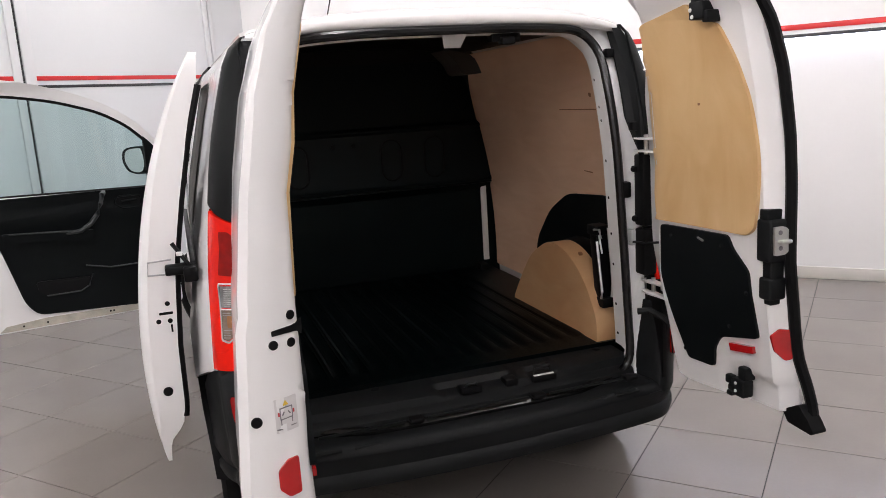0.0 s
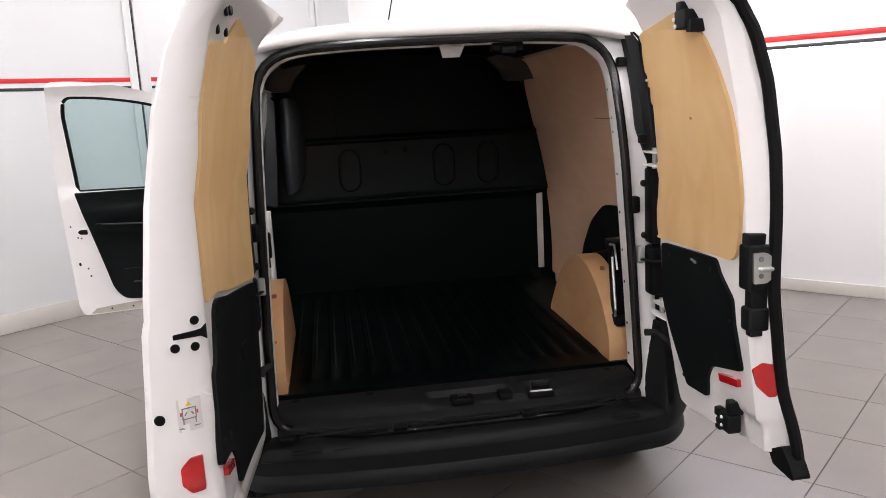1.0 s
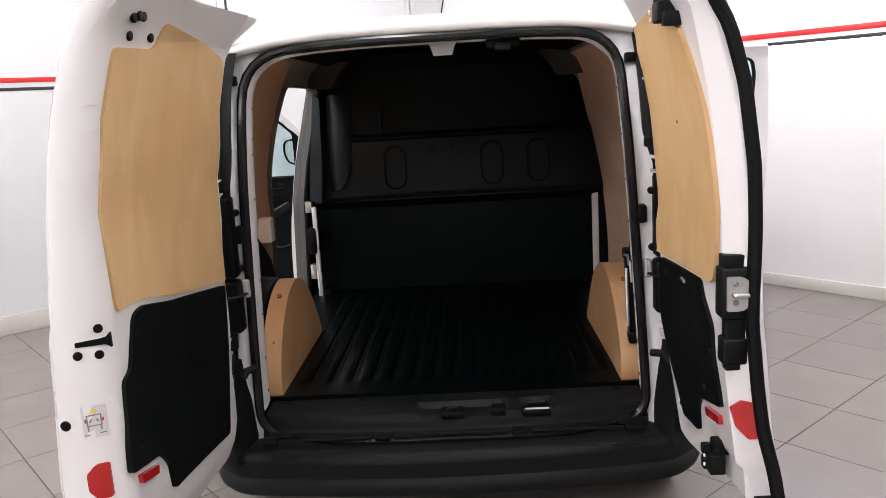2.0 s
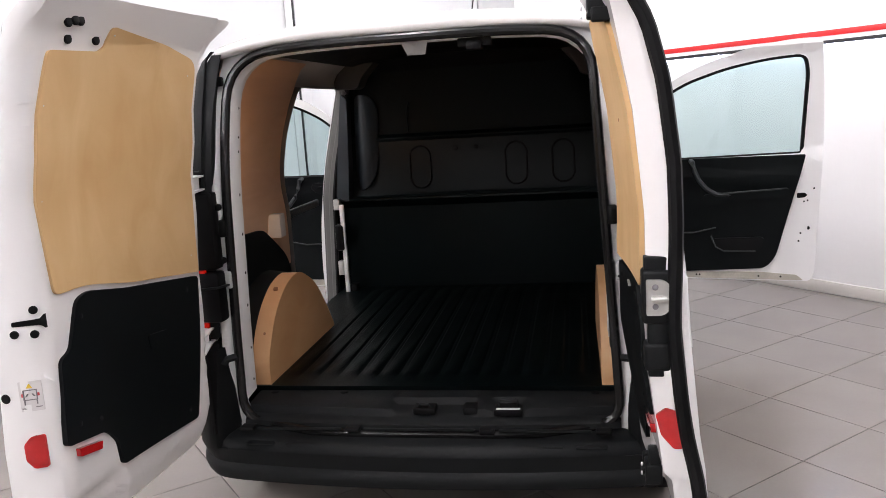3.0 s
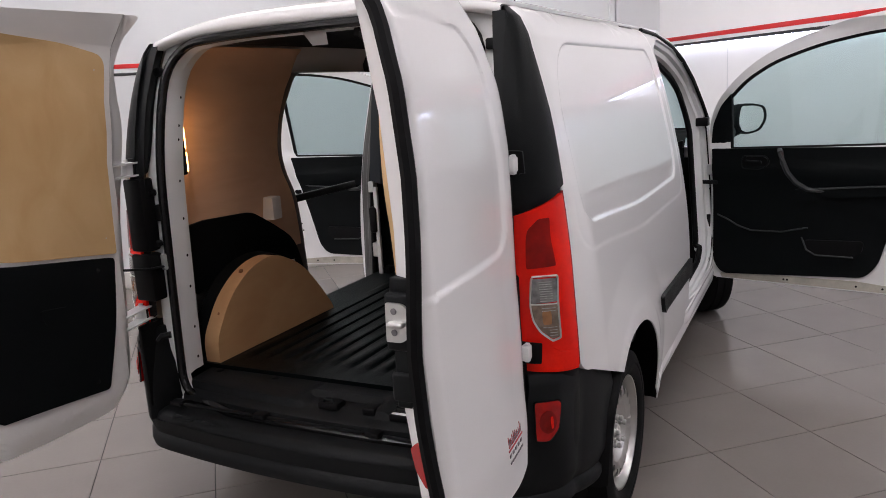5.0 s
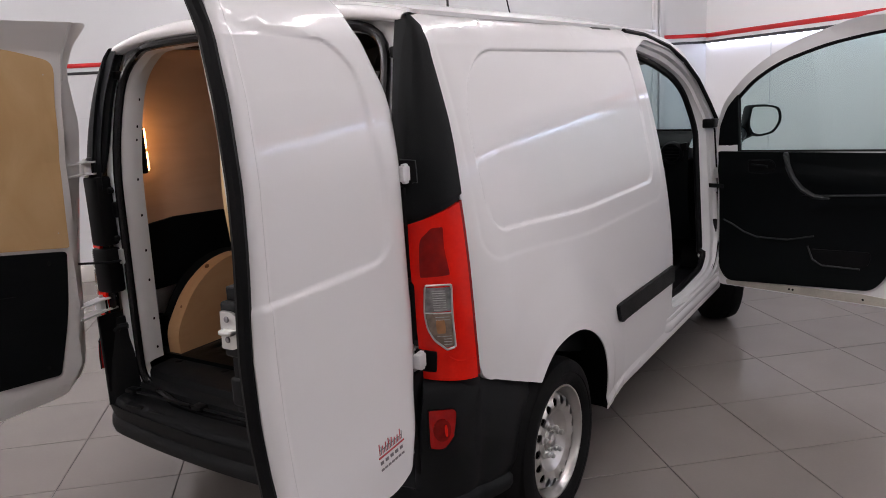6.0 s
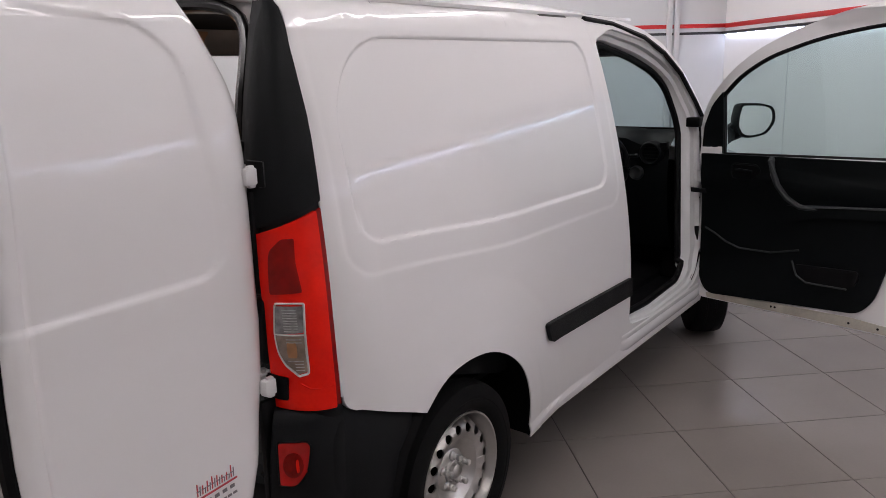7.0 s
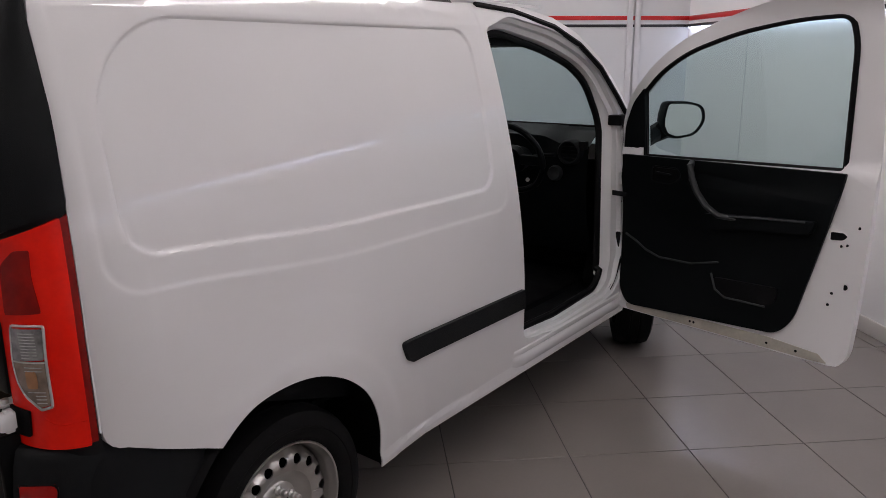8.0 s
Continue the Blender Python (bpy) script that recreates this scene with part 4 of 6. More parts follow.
right.lump("lock_tab", 0.61, 0.648, 1.160, 1.195, -0.038, 0.022, BLACK, door_r, bevel=0.004)
right.lump("lock_cover", 0.61, 0.650, 0.980, 1.045, -0.032, 0.018, BLACK, door_r, bevel=0.005)
right.lump("lock_cover", 0.600, 0.654, 0.925, 0.992, -0.040, 0.020, BLACK, door_r, bevel=0.008)
right.lump("lock_cover", 0.615, 0.645, 0.910, 0.93, -0.032, 0.004, BLACK, door_r, bevel=0.004)
part("latch_plate", slab(fillet([(-0.036, 1.147, 0.004), (0.002, 1.147, 0.012), (0.020, 1.132, 0.02), (0.020, 1.080, 0.02), (0.002, 1.064, 0.012), (-0.036, 1.064, 0.004)], n=5), lambda d, z: right.at(0.670, z, d), lambda d, z: right.at(0.662, z, d), step=0.03), ZINC, door_r, "zinc latch plate")
right.lump("latch_tongue", 0.668, 0.690, 1.099, 1.111, -0.026, 0.012, ZINC, door_r, bevel=0.005)
for z in (1.085, 1.13):
    part("latch_screw", knob(right.at(0.669, z, -0.016), (0, -1, 0), 0.007, 0.004), INK, door_r)
right.lump("top_latch", 0.415, 0.485, 1.748, 1.80, -0.150, -0.085, BLACK, door_r, "black upper latch", 0.006)
right.lump("top_latch_tab", 0.470, 0.510, 1.738, 1.772, -0.140, -0.085, BLACK, door_r, "", 0.005)
right.lump("top_latch_tab", 0.425, 0.455, 1.795, 1.822, -0.150, -0.10, BLACK, door_r, "", 0.004)
for s, z in ((0.44, 1.775), (0.45, 1.755)):
    part("latch_screw", knob(right.at(s, z, -0.16), (-1, 0, 0), 0.006, 0.004), INNER, door_r)
right.lump("bottom_latch", 0.472, 0.532, 0.578, 0.634, -0.032, 0.01, BLACK, door_r, "black forked lower latch", 0.006)
right.lump("latch_fork", 0.448, 0.478, 0.610, 0.638, -0.034, -0.01, BLACK, door_r, "", 0.005)
right.lump("latch_fork", 0.454, 0.480, 0.570, 0.586, -0.034, -0.01, BLACK, door_r, "", 0.005)
right.lump("latch_fork", 0.466, 0.500, 0.590, 0.614, -0.040, -0.005, BLACK, door_r, "", 0.008)
right.lump("bottom_latch_arm", 0.495, 0.530, 0.632, 0.676, -0.024, 0.02, BLACK, door_r, "", 0.006)
for s, z in ((0.505, 0.625), (0.505, 0.600)):
    part("latch_screw", knob(right.at(s, z, -0.038), (-1, 0, 0), 0.005, 0.004), INNER, door_r)
pth = [right.at(0.662 - 0.01 * ease((z - 1.6) / 0.27) + 0.040 * ease((0.76 - z) / 0.2), z, lerp(z, OUT_R) - 0.018 - 0.014 * ease((0.35 - abs(z - 0.95)) / 0.3)) for z in np.linspace(0.57, 1.868, 40)]
part("edge_seal", tube(pth, 0.017, 8), RUBBER, door_r, "black rubber seal along the free edge")
part("seal_foot", slab(fillet([(0.617, 0.563), (0.68, 0.60), (0.718, 0.565), (0.742, 0.532), (0.735, 0.523), (0.64, 0.530)], 0.006), lambda s, z: right.at(s, z, 0.095), lambda s, z: right.at(s, z, 0.045), step=0.03), RUBBER, door_r)
# dealer's badge on the outer face: plain shapes
badge = lambda s, z, o: right.at(s, z, right.d_out(s, z) + o)
for k in range(8):
    s = 0.297 - 0.0145 * k
    hgt = (0.028, 0.020, 0.024, 0.028, 0.024, 0.018, 0.018, 0.028)[k]
    for q, wd in ((0.0, 0.0028), (0.0075, 0.0024)):
        part("badge_mark", slab([(s - q, 0.669), (s - q - wd, 0.669), (s - q - wd - 0.003, 0.669 + hgt - q), (s - q - 0.003, 0.669 + hgt - q)], lambda a, b: badge(a, b, 0.0015), lambda a, b: badge(a, b, -0.002)), INKRED if q == 0 else INK, door_r)
    part("badge_mark", slab([(s, 0.679), (s - 0.009, 0.679), (s - 0.009, 0.681), (s, 0.681)], lambda a, b: badge(a, b, 0.0015), lambda a, b: badge(a, b, -0.002)), INK, door_r)
part("badge_mark", slab([(0.302, 0.660), (0.177, 0.660), (0.177, 0.664), (0.302, 0.664)], lambda a, b: badge(a, b, 0.002), lambda a, b: badge(a, b, -0.002)), INKRED, door_r)
for k in range(5):
    s = 0.297 - 0.024 * k
    part("badge_mark", slab([(s, 0.643), (s - 0.013, 0.643), (s - 0.013, 0.651), (s, 0.651)], lambda a, b: badge(a, b, 0.002), lambda a, b: badge(a, b, -0.002)), INK, door_r)
for k in range(7):
    s = 0.297 - 0.017 * k
    part("badge_mark", slab([(s, 0.626), (s - 0.012, 0.626), (s - 0.012, 0.631), (s, 0.631)], lambda a, b: badge(a, b, 0.002), lambda a, b: badge(a, b, -0.002)), INK, door_r)

# left leaf, inner side
left.plate("plywood_panel", [(0.785, 1.742), (0.60, 1.748, 0.02), (0.575, 1.765, 0.02), (0.575, 1.808, 0.015), (0.30, 1.778, 0.05), (0.155, 1.741, 0.04), (0.15, 1.4, 0.1), (0.16, 1.091, 0.01), (0.492, 1.133, 0.05), (0.675, 1.172, 0.05), (0.797, 1.172, 0.02), (0.828, 1.477, 0.15), (0.797, 1.690, 0.03)], 0.007, WOOD, door_l, "pale varnished plywood panel")
for s, z in ((0.79, 1.62), (0.80, 1.40), (0.19, 1.70), (0.19, 1.15), (0.63, 1.185), (0.555, 1.79)):
    left.plug("screw", s, z, 0.0045, 0.009, ZINC, door_l)
left.plate("lower_card", [(0.679, 1.156, 0.03), (0.518, 1.125), (0.173, 1.08), (0.20, 0.85, 0.1), (0.263, 0.64), (0.640, 0.662), (0.646, 0.733), (0.684, 0.779, 0.03), (0.838, 0.803), (0.815, 1.015), (0.775, 1.029), (0.727, 1.145, 0.03)], 0.010, PANEL, door_l, "dark grey plastic lower door panel")
left.lump("pull_recess", 0.19, 0.25, 0.90, 0.985, -0.045, -0.02, PANEL, door_l)
for s, z in ((0.72, 1.10), (0.24, 1.05), (0.70, 0.82), (0.30, 0.68), (0.78, 0.84)):
    left.plug("clip", s, z, 0.008, 0.014, BLACK, door_l)
left.plate("handle_well", [(0.36, 0.96), (0.46, 0.97), (0.45, 0.92), (0.37, 0.91)], 0.014, PANEL, door_l)
left.rim_plate("reflector", [(0.019, 0.847), (0.045, 0.847), (0.066, 0.825), (0.066, 0.785), (0.045, 0.765), (0.019, 0.765)], 0.006, RED, door_l, "red door edge reflector")
left.plate("reflector_strip", [(0.80, 0.782), (0.711, 0.764), (0.716, 0.744), (0.80, 0.761)], 0.012, RED, door_l, "red reflector strip", r=0.003)
for d, z, r in ((0.006, 1.152, 0.010), (0.048, 1.098, 0.010), (0.010, 1.094, 0.010), (0.098, 0.940, 0.012)):
    left.rim_plug(d, z, r, door_l)
left.rim_plate("latch_slot", [(-0.016, 1.142), (-0.004, 1.130), (0.05, 1.128), (0.05, 1.117), (-0.004, 1.115), (-0.016, 1.106)], 0.002, RUBBER, door_l, r=0.003)
for s, z in ((0.70, 1.812), (0.72, 1.812), (0.74, 1.806), (0.715, 1.772), (0.612, 1.775)):
    left.plug("plug", s, z, 0.013, 0.008, RUBBER, door_l)
left.rim_plate("warning_sticker", [(0.012, 0.982), (0.060, 0.982), (0.060, 0.908), (0.012, 0.908)], 0.0015, STICKER, door_l, "white warning sticker with a small drawing", r=0.002)


def mark(d0, d1, z0, z1, material, lean=0.0):
    left.rim_plate("sticker_mark", [(0.036 + d0 + lean, z1), (0.036 + d1 + lean, z1), (0.036 + d1, z0), (0.036 + d0, z0)], 0.0025, material, door_l, r=0.0008)


left.rim_plate("sticker_mark", [(0.030, 0.966), (0.042, 0.966), (0.036, 0.977)], 0.0025, YELLOW, door_l, r=0.001)
for d0, d1, z0, z1, m, ln in (
    (-0.013, 0.013, 0.960, 0.962, INK, 0), (-0.013, 0.013, 0.936, 0.938, INK, 0), (-0.014, -0.012, 0.936, 0.962, INK, 0), (0.012, 0.014, 0.936, 0.962, INK, 0),
    (-0.010, -0.007, 0.945, 0.952, INK, 0.004), (0.007, 0.010, 0.945, 0.952, INK, -0.004), (-0.018, -0.0145, 0.945, 0.953, INKRED, 0), (0.0145, 0.018, 0.945, 0.953, INKRED, 0),
    (-0.013, -0.011, 0.925, 0.936, INK, 0), (0.011, 0.013, 0.925, 0.936, INK, 0), (-0.020, -0.008, 0.917, 0.919, INK, 0), (0.010, 0.020, 0.915, 0.917, INK, 0.004),
):
    mark(d0, d1, z0, z1, m, ln)
pth = [left.at(lerp(z, left.edge) - 0.0, z, left.d_in(lerp(z, left.edge) + 0.02, z) + 0.03) for z in np.linspace(0.60, 1.85, 30)]
part("hinge_seal", tube(pth, 0.010, 6), GREY, door_l)

# hinges, check straps, rubber stops
for sg, dr in ((1, right), (-1, left)):
    leafob = door_r if sg > 0 else door_l
    for z in (1.36, 0.83):
        x0 = 0.70 if z > 1 else 0.725
        s1 = lerp(z, dr.edge) + 0.03
        x1 = 0.72 + dr.d_in(s1, z) + 0.03 if sg < 0 else x0 + 0.012
        bm = bmesh.new()
        for dz in (-0.022, 0.022):
            pts = ((x0, 0.02), (x0 - 0.005, -0.03), (x1 - 0.03, -0.02 - s1), (x1 + 0.015, -0.02 - s1), (x0 + 0.05, -0.03), (x0 + 0.04, 0.02))
            if sg > 0:
                pts = ((x0 - 0.03, 0.02), (x0 - 0.04, -0.03), (x0 - 0.03, -0.02 - s1), (x0 - 0.01, -0.02 - s1), (x0, -0.03), (x0, 0.02))
            rows = [[(sg * x, y, z + dz + o) for x, y in pts] for o in (-0.003, 0.003)]
            merge(bm, loft(rows, True, False, True))
        if sg < 0:
            merge(bm, box((min(sg * (x0 + 0.01), sg * (x0 + 0.05)), -0.05, z - 0.026), (max(sg * (x0 + 0.01), sg * (x0 + 0.05)), -0.012, z + 0.026), 0.006))
        if sg > 0:
            cx, cy = (0.738, -0.030) if z > 1 else (0.764, -0.046)
            merge(bm, box((cx - 0.022, cy - 0.022, z - 0.020), (cx + 0.004, cy + 0.014, z + 0.022), 0.005))
            merge(bm, box((cx - 0.014, cy - 0.010, z - 0.027), (cx + 0.001, cy + 0.010, z + 0.028), 0.004))
        part("hinge", bm, INNER, leafob, "white painted steel hinge")
        part("hinge_pin", lathe([(-0.035, 0), (-0.035, 0.008), (0.035, 0.008), (0.035, 0)], "z", 12, (sg * (x0 + (0.03 if sg < 0 else -0.01)), -0.03, z)), ZINC, leafob)
    part("check_strap", tube([(sg * 0.660, 0.03, 1.0), (sg * 0.678, -0.03, 1.0), (sg * 0.69, -0.14, 1.02)], 0.009, 6, squash=0.5), BLACK, leafob)
    part("check_bracket", box((min(sg * 0.652, sg * 0.674), 0.015, 0.985), (max(sg * 0.652, sg * 0.674), 0.055, 1.045), 0.006), GREY, leafob)
    arm = [(sg * 0.665, 0.0, 0.735), (sg * 0.70, -0.03, 0.74), (sg * 0.715, -0.09, 0.725), (sg * 0.73, -0.12, 0.70)] if sg > 0 else [(sg * 0.655, 0.0, 0.745), (sg * 0.68, -0.02, 0.742), (sg * 0.69, -0.03, 0.725)]
    part("lower_arm", tube(arm, 0.013, 6), BLACK, leafob)
    xs = 0.645 if sg > 0 else -0.668
    part("rubber_stop", box((xs - 0.016, 0.020, 1.165), (xs + 0.016, 0.060, 1.225), 0.008), RUBBER, van)
    part("trim_tab", knob((sg * 0.674, 0.030, 1.27), (0, -1, 0), 0.012, 0.02), RUBBER, van)
    part("trim_tab", knob((sg * 0.676, 0.030, 1.085), (0, -1, 0), 0.012, 0.02), RUBBER, van)
    xc = 0.612 if sg > 0 else 0.648
    part("pillar_clip", box((min(sg * xc, sg * (xc + 0.036)), rear_y(0.64, 1.69) + 0.032, 1.676), (max(sg * xc, sg * (xc + 0.036)), rear_y(0.64, 1.69) + 0.06, 1.708), 0.006), RUBBER, van)
    if sg > 0:
        part("pillar_clip", box((0.650, -0.005, 1.41), (0.675, 0.025, 1.442), 0.006), RUBBER, van)
    for z in (0.62, 0.74, 0.90, 1.02, 1.16, 1.30, 1.45, 1.50, 1.60):
        x = (0.9895 if sg > 0 else 0.975) * lerp(z, [(0.485, 0.664), (0.8, 0.648), (1.37, 0.614), (1.775, 0.594)] if sg > 0 else [(0.485, 0.674), (0.8, 0.668), (1.37, 0.646), (1.775, 0.632)])
        part("screw_hole", knob((sg * (x + 0.002), frame_y(x, z) + 0.085, z), (-sg, -0.1, 0), 0.006, 0.003), RUBBER, van)

for sg in (1, -1):
    for z0, z1, x1 in ((0.875, 1.05, 0.733), (1.06, 1.325, 0.724)):
        x1 += 0.038 if sg < 0 else 0
        part("pillar_filler", box((min(sg * 0.677, sg * x1), -0.030, z0), (max(sg * 0.677, sg * x1), 0.035, z1), 0.010), RUBBER, van)

for sg in (1, -1):
    part("pillar_filler", box((min(sg * 0.727, sg * 0.745), -0.068, 0.48), (max(sg * 0.727, sg * 0.745), 0.03, 0.79), 0.004), RUBBER, van)

# ---- load space ----
FLOOR = 0.545
xs = []
x = -0.62
while x < 0.62:
    xs += [(x, 0), (x + 0.02, 0), (x + 0.028, 1), (x + 0.062, 1), (x + 0.07, 0)]
    x += 0.078
def mat_z(x, k, y):
    return FLOOR + 0.007 * k * ease((y - 0.30) / 0.05) * ease((1.72 - y) / 0.05)


rows = [[(-0.80, y, FLOOR)] + [(x, y, mat_z(x, k, y)) for x, k in xs] + [(0.80, y, FLOOR)] for y in (0.19, 0.22, 0.30, 0.325, 0.35, 0.8, 1.2, 1.67, 1.70, 1.72, 1.80)]
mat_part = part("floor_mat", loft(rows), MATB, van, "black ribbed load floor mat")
mat_part.modifiers.new("thickness", "SOLIDIFY").thickness = -0.02
# rear sill cover
rows = []
for j in range(61):
    x = 0.66 * (2 * j / 60 - 1)
    dip = 0.020 * ease((0.16 - abs(x - 0.02)) / 0.02) + 0.016 * ease((0.07 - abs(x - 0.285)) / 0.015)
    yb = -0.045 * (1 - (x / 0.72) ** 2)
    rows.append([(x, yb + 0.03, 0.482), (x, yb + 0.034, 0.500), (x, yb + 0.045, 0.506), (x, yb + 0.075, 0.512), (x, yb + 0.085, 0.538 - dip), (x, yb + 0.10, 0.545 - dip), (x, yb + 0.15, 0.548 - dip), (x, yb + 0.165, 0.549), (x, 0.21, 0.549), (x, 0.22, 0.54)])
sill = part("sill_cover", loft(rows), BLACK, van, "black plastic load sill cover")
part("sill_latch", box((-0.045, 0.03, 0.520), (0.035, 0.085, 0.545), 0.006), RUBBER, sill)
part("latch_loop", tube([(-0.03, 0.045, 0.535), (-0.02, 0.04, 0.556), (0.01, 0.04, 0.556), (0.02, 0.045, 0.535)], 0.005, 6), BLACK, sill)
part("sill_block", box((0.13, 0.035, 0.518), (0.18, 0.09, 0.546), 0.006), RUBBER, sill)
part("striker_cup", box((0.235, 0.03, 0.515), (0.335, 0.09, 0.540), 0.008), RUBBER, sill)
part("striker", box((0.242, 0.035, 0.520), (0.328, 0.052, 0.541), 0.004), INNER, sill, "bare zinc striker plate")
part("striker_bar", tube([(0.25, 0.06, 0.54), (0.255, 0.06, 0.565), (0.315, 0.06, 0.565), (0.32, 0.06, 0.54)], 0.005, 6), BLACK, sill)
for x in (-0.60, -0.33, 0.58):
    part("sill_plug", knob((x, 0.17, 0.548), (0, 0, 1), 0.016, 0.004), RUBBER, sill)
for x in (-0.62, -0.24, 0.22, 0.60):
    part("bumper_clip", box((x - 0.025, -0.06, 0.492), (x + 0.025, -0.02, 0.507), 0.004), RUBBER, sill)
for x0, x1 in ((-0.58, -0.28), (-0.20, 0.18), (0.26, 0.56)):
    part("sill_strip", box((x0, -0.058, 0.499), (x1, -0.046, 0.506), 0.002), TRIM, sill)
# roof catch over the opening
zc = 1.742
part("roof_catch", loft([[(0.03 - 0.045 * k, 0.10, zc + 0.035), (0.03 + 0.045 * k, 0.10, zc + 0.035), (0.03 + 0.03 * k, 0.13, zc - 0.008), (0.03 - 0.03 * k, 0.13, zc - 0.008)] for k in (1, 0.7)], True, False, True), INNER, van, "white roof catch")
part("roof_latch", box((0.17, 0.11, zc + 0.005), (0.28, 0.16, zc + 0.035), 0.006), RUBBER, van)
part("roof_latch_hook", box((0.20, 0.09, zc - 0.005), (0.25, 0.13, zc + 0.02), 0.005), RUBBER, van)

# lining, lower side panels, arch boxes
def lin(sg, gap, t):
    return (lambda y, z: (sg * (skin(max(y, 0.25), z) - gap), y, z)), (lambda y, z: (sg * (skin(max(y, 0.25), z) - gap - t), y, z))


o, i = lin(-1, 0.052, 0.008)
part("plywood_lining", slab(fillet([(0.13, 0.86), (0.13, 1.55), (0.18, 1.785, 0.05), (0.95, 1.785, 0.02), (0.935, 1.68, 0.03), (0.905, 1.62, 0.05), (0.882, 1.50, 0.1), (0.90, 1.34, 0.1), (0.95, 1.24, 0.1), (1.04, 1.13, 0.1), (1.09, 0.95, 0.1), (1.11, 0.86)], 0.02), o, i, step=0.08), LINING, van, "brown plywood load space lining")
o, i = lin(1, 0.052, 0.008)
part("plywood_lining", slab(fillet([(0.13, 0.86), (0.13, 1.55), (0.18, 1.785, 0.05), (1.62, 1.785, 0.05), (1.76, 1.62, 0.1), (1.79, 1.40, 0.15), (1.80, 0.57), (0.97, 0.57), (0.94, 0.82), (0.88, 0.86, 0.02)], 0.02), o, i, step=0.08), LINING, van, "brown plywood load space lining")
o, i = lin(1, 0.048, 0.003)
part("bulkhead_corner", slab(fillet([(1.70, 1.25, 0.05), (1.82, 1.25), (1.82, 1.80), (1.58, 1.80), (1.60, 1.70, 0.1), (1.68, 1.50, 0.1)], 0.0), o, i, step=0.06), BULK, van)
o, i = lin(1, 0.061, 0.001)
part("lining_scratch", slab([(0.41, 1.480), (0.73, 1.482), (0.73, 1.4855), (0.41, 1.486)], o, i), KNOT, van)
part("lining_scratch", slab([(0.55, 1.205), (0.62, 1.21), (0.62, 1.214), (0.55, 1.211)], o, i), KNOT, van)
part("lining_knot", slab(fillet([(0.42, 1.535), (0.44, 1.535), (0.44, 1.552), (0.42, 1.552)], 0.006), o, i), KNOT, van)
o, i = lin(-1, 0.062, 0.014)
part("lower_side_panel", slab(fillet([(0.22, 0.80), (0.17, 0.80), (0.17, 1.08), (0.40, 1.10), (0.70, 1.085, 0.04), (0.86, 1.0, 0.1), (1.02, 0.90, 0.08), (1.09, 0.72, 0.06), (1.10, 0.55), (1.045, 0.55), (1.03, 0.80)], 0.02), o, i, step=0.1), PANEL, van, "black plastic lower side panel")
rows = []
for k in range(17):
    a = math.pi * k / 16
    rows.append([(-0.79, 0.62 + 0.38 * math.cos(a), 0.55 + 0.365 * math.sin(a)), (-0.72, 0.62 + 0.37 * math.cos(a), 0.55 + 0.355 * math.sin(a)), (-0.705, 0.62 + 0.35 * math.cos(a), 0.55 + 0.335 * math.sin(a)), (-0.70, 0.62 + 0.1 * math.cos(a), 0.55 + 0.1 * math.sin(a))])
part("arch_cover", loft(rows), PANEL, van, "black wheel arch cover")
part("arch_cover", loft([[(-x, y, z) for x, y, z in r] for r in rows]), PANEL, van, "black wheel arch cover")
o, i = lin(1, 0.062, 0.012)
part("lower_side_panel", slab(fillet([(0.16, 0.80), (0.16, 1.11), (0.51, 1.112, 0.02), (0.80, 1.092, 0.06), (1.02, 0.985, 0.08), (1.19, 0.82, 0.06), (1.24, 0.66, 0.03), (1.22, 0.56, 0.01), (0.9, 0.56, 0.01)], 0.02), o, i, step=0.1), PANEL, van, "black plastic lower side panel")
BOXPROF = fillet([(0.205, 0.549, 0.004), (0.20, 0.66, 0.06), (0.30, 0.81, 0.1), (0.44, 0.90, 0.08), (0.60, 0.925, 0.1), (0.79, 0.835, 0.1), (0.92, 0.69, 0.08), (1.0, 0.585, 0.03), (1.01, 0.549, 0.004)], n=6)
for sg in (-1, 1):
    b = part("arch_box", slab(BOXPROF, lambda y, z: (0.605 if sg > 0 else -0.625, y, z), lambda y, z: (sg * 0.695, y, z), step=0.2), WOODB, van, "rounded plywood box over the wheel arch")
    bv = b.modifiers.new("edge", "BEVEL")
    bv.width, bv.segments, bv.angle_limit = 0.004, 2, 1.0
    part("box_knot", slab(fillet([(-0.668, 0), (-0.650, 0), (-0.650, 0.012), (-0.668, 0.012)], 0.005), lambda a, b2: (sg * -a, 0.412 + b2, 0.8865 + b2 * 0.6), lambda a, b2: (sg * -a, 0.412 + b2, 0.872 + b2 * 0.6)), KNOT, b)
    part("box_knot", slab(fillet([(-0.66, 0), (-0.652, 0), (-0.652, 0.006), (-0.66, 0.006)], 0.003), lambda a, b2: (sg * -a, 0.254 + b2, 0.746 + b2 * 1.5), lambda a, b2: (sg * -a, 0.262 + b2, 0.74 + b2 * 1.5)), KNOT, b)
part("white_block", box((-0.835, 0.80, 1.03), (-0.765, 0.865, 1.135), 0.006), INNER, van, "small white block on the lining")
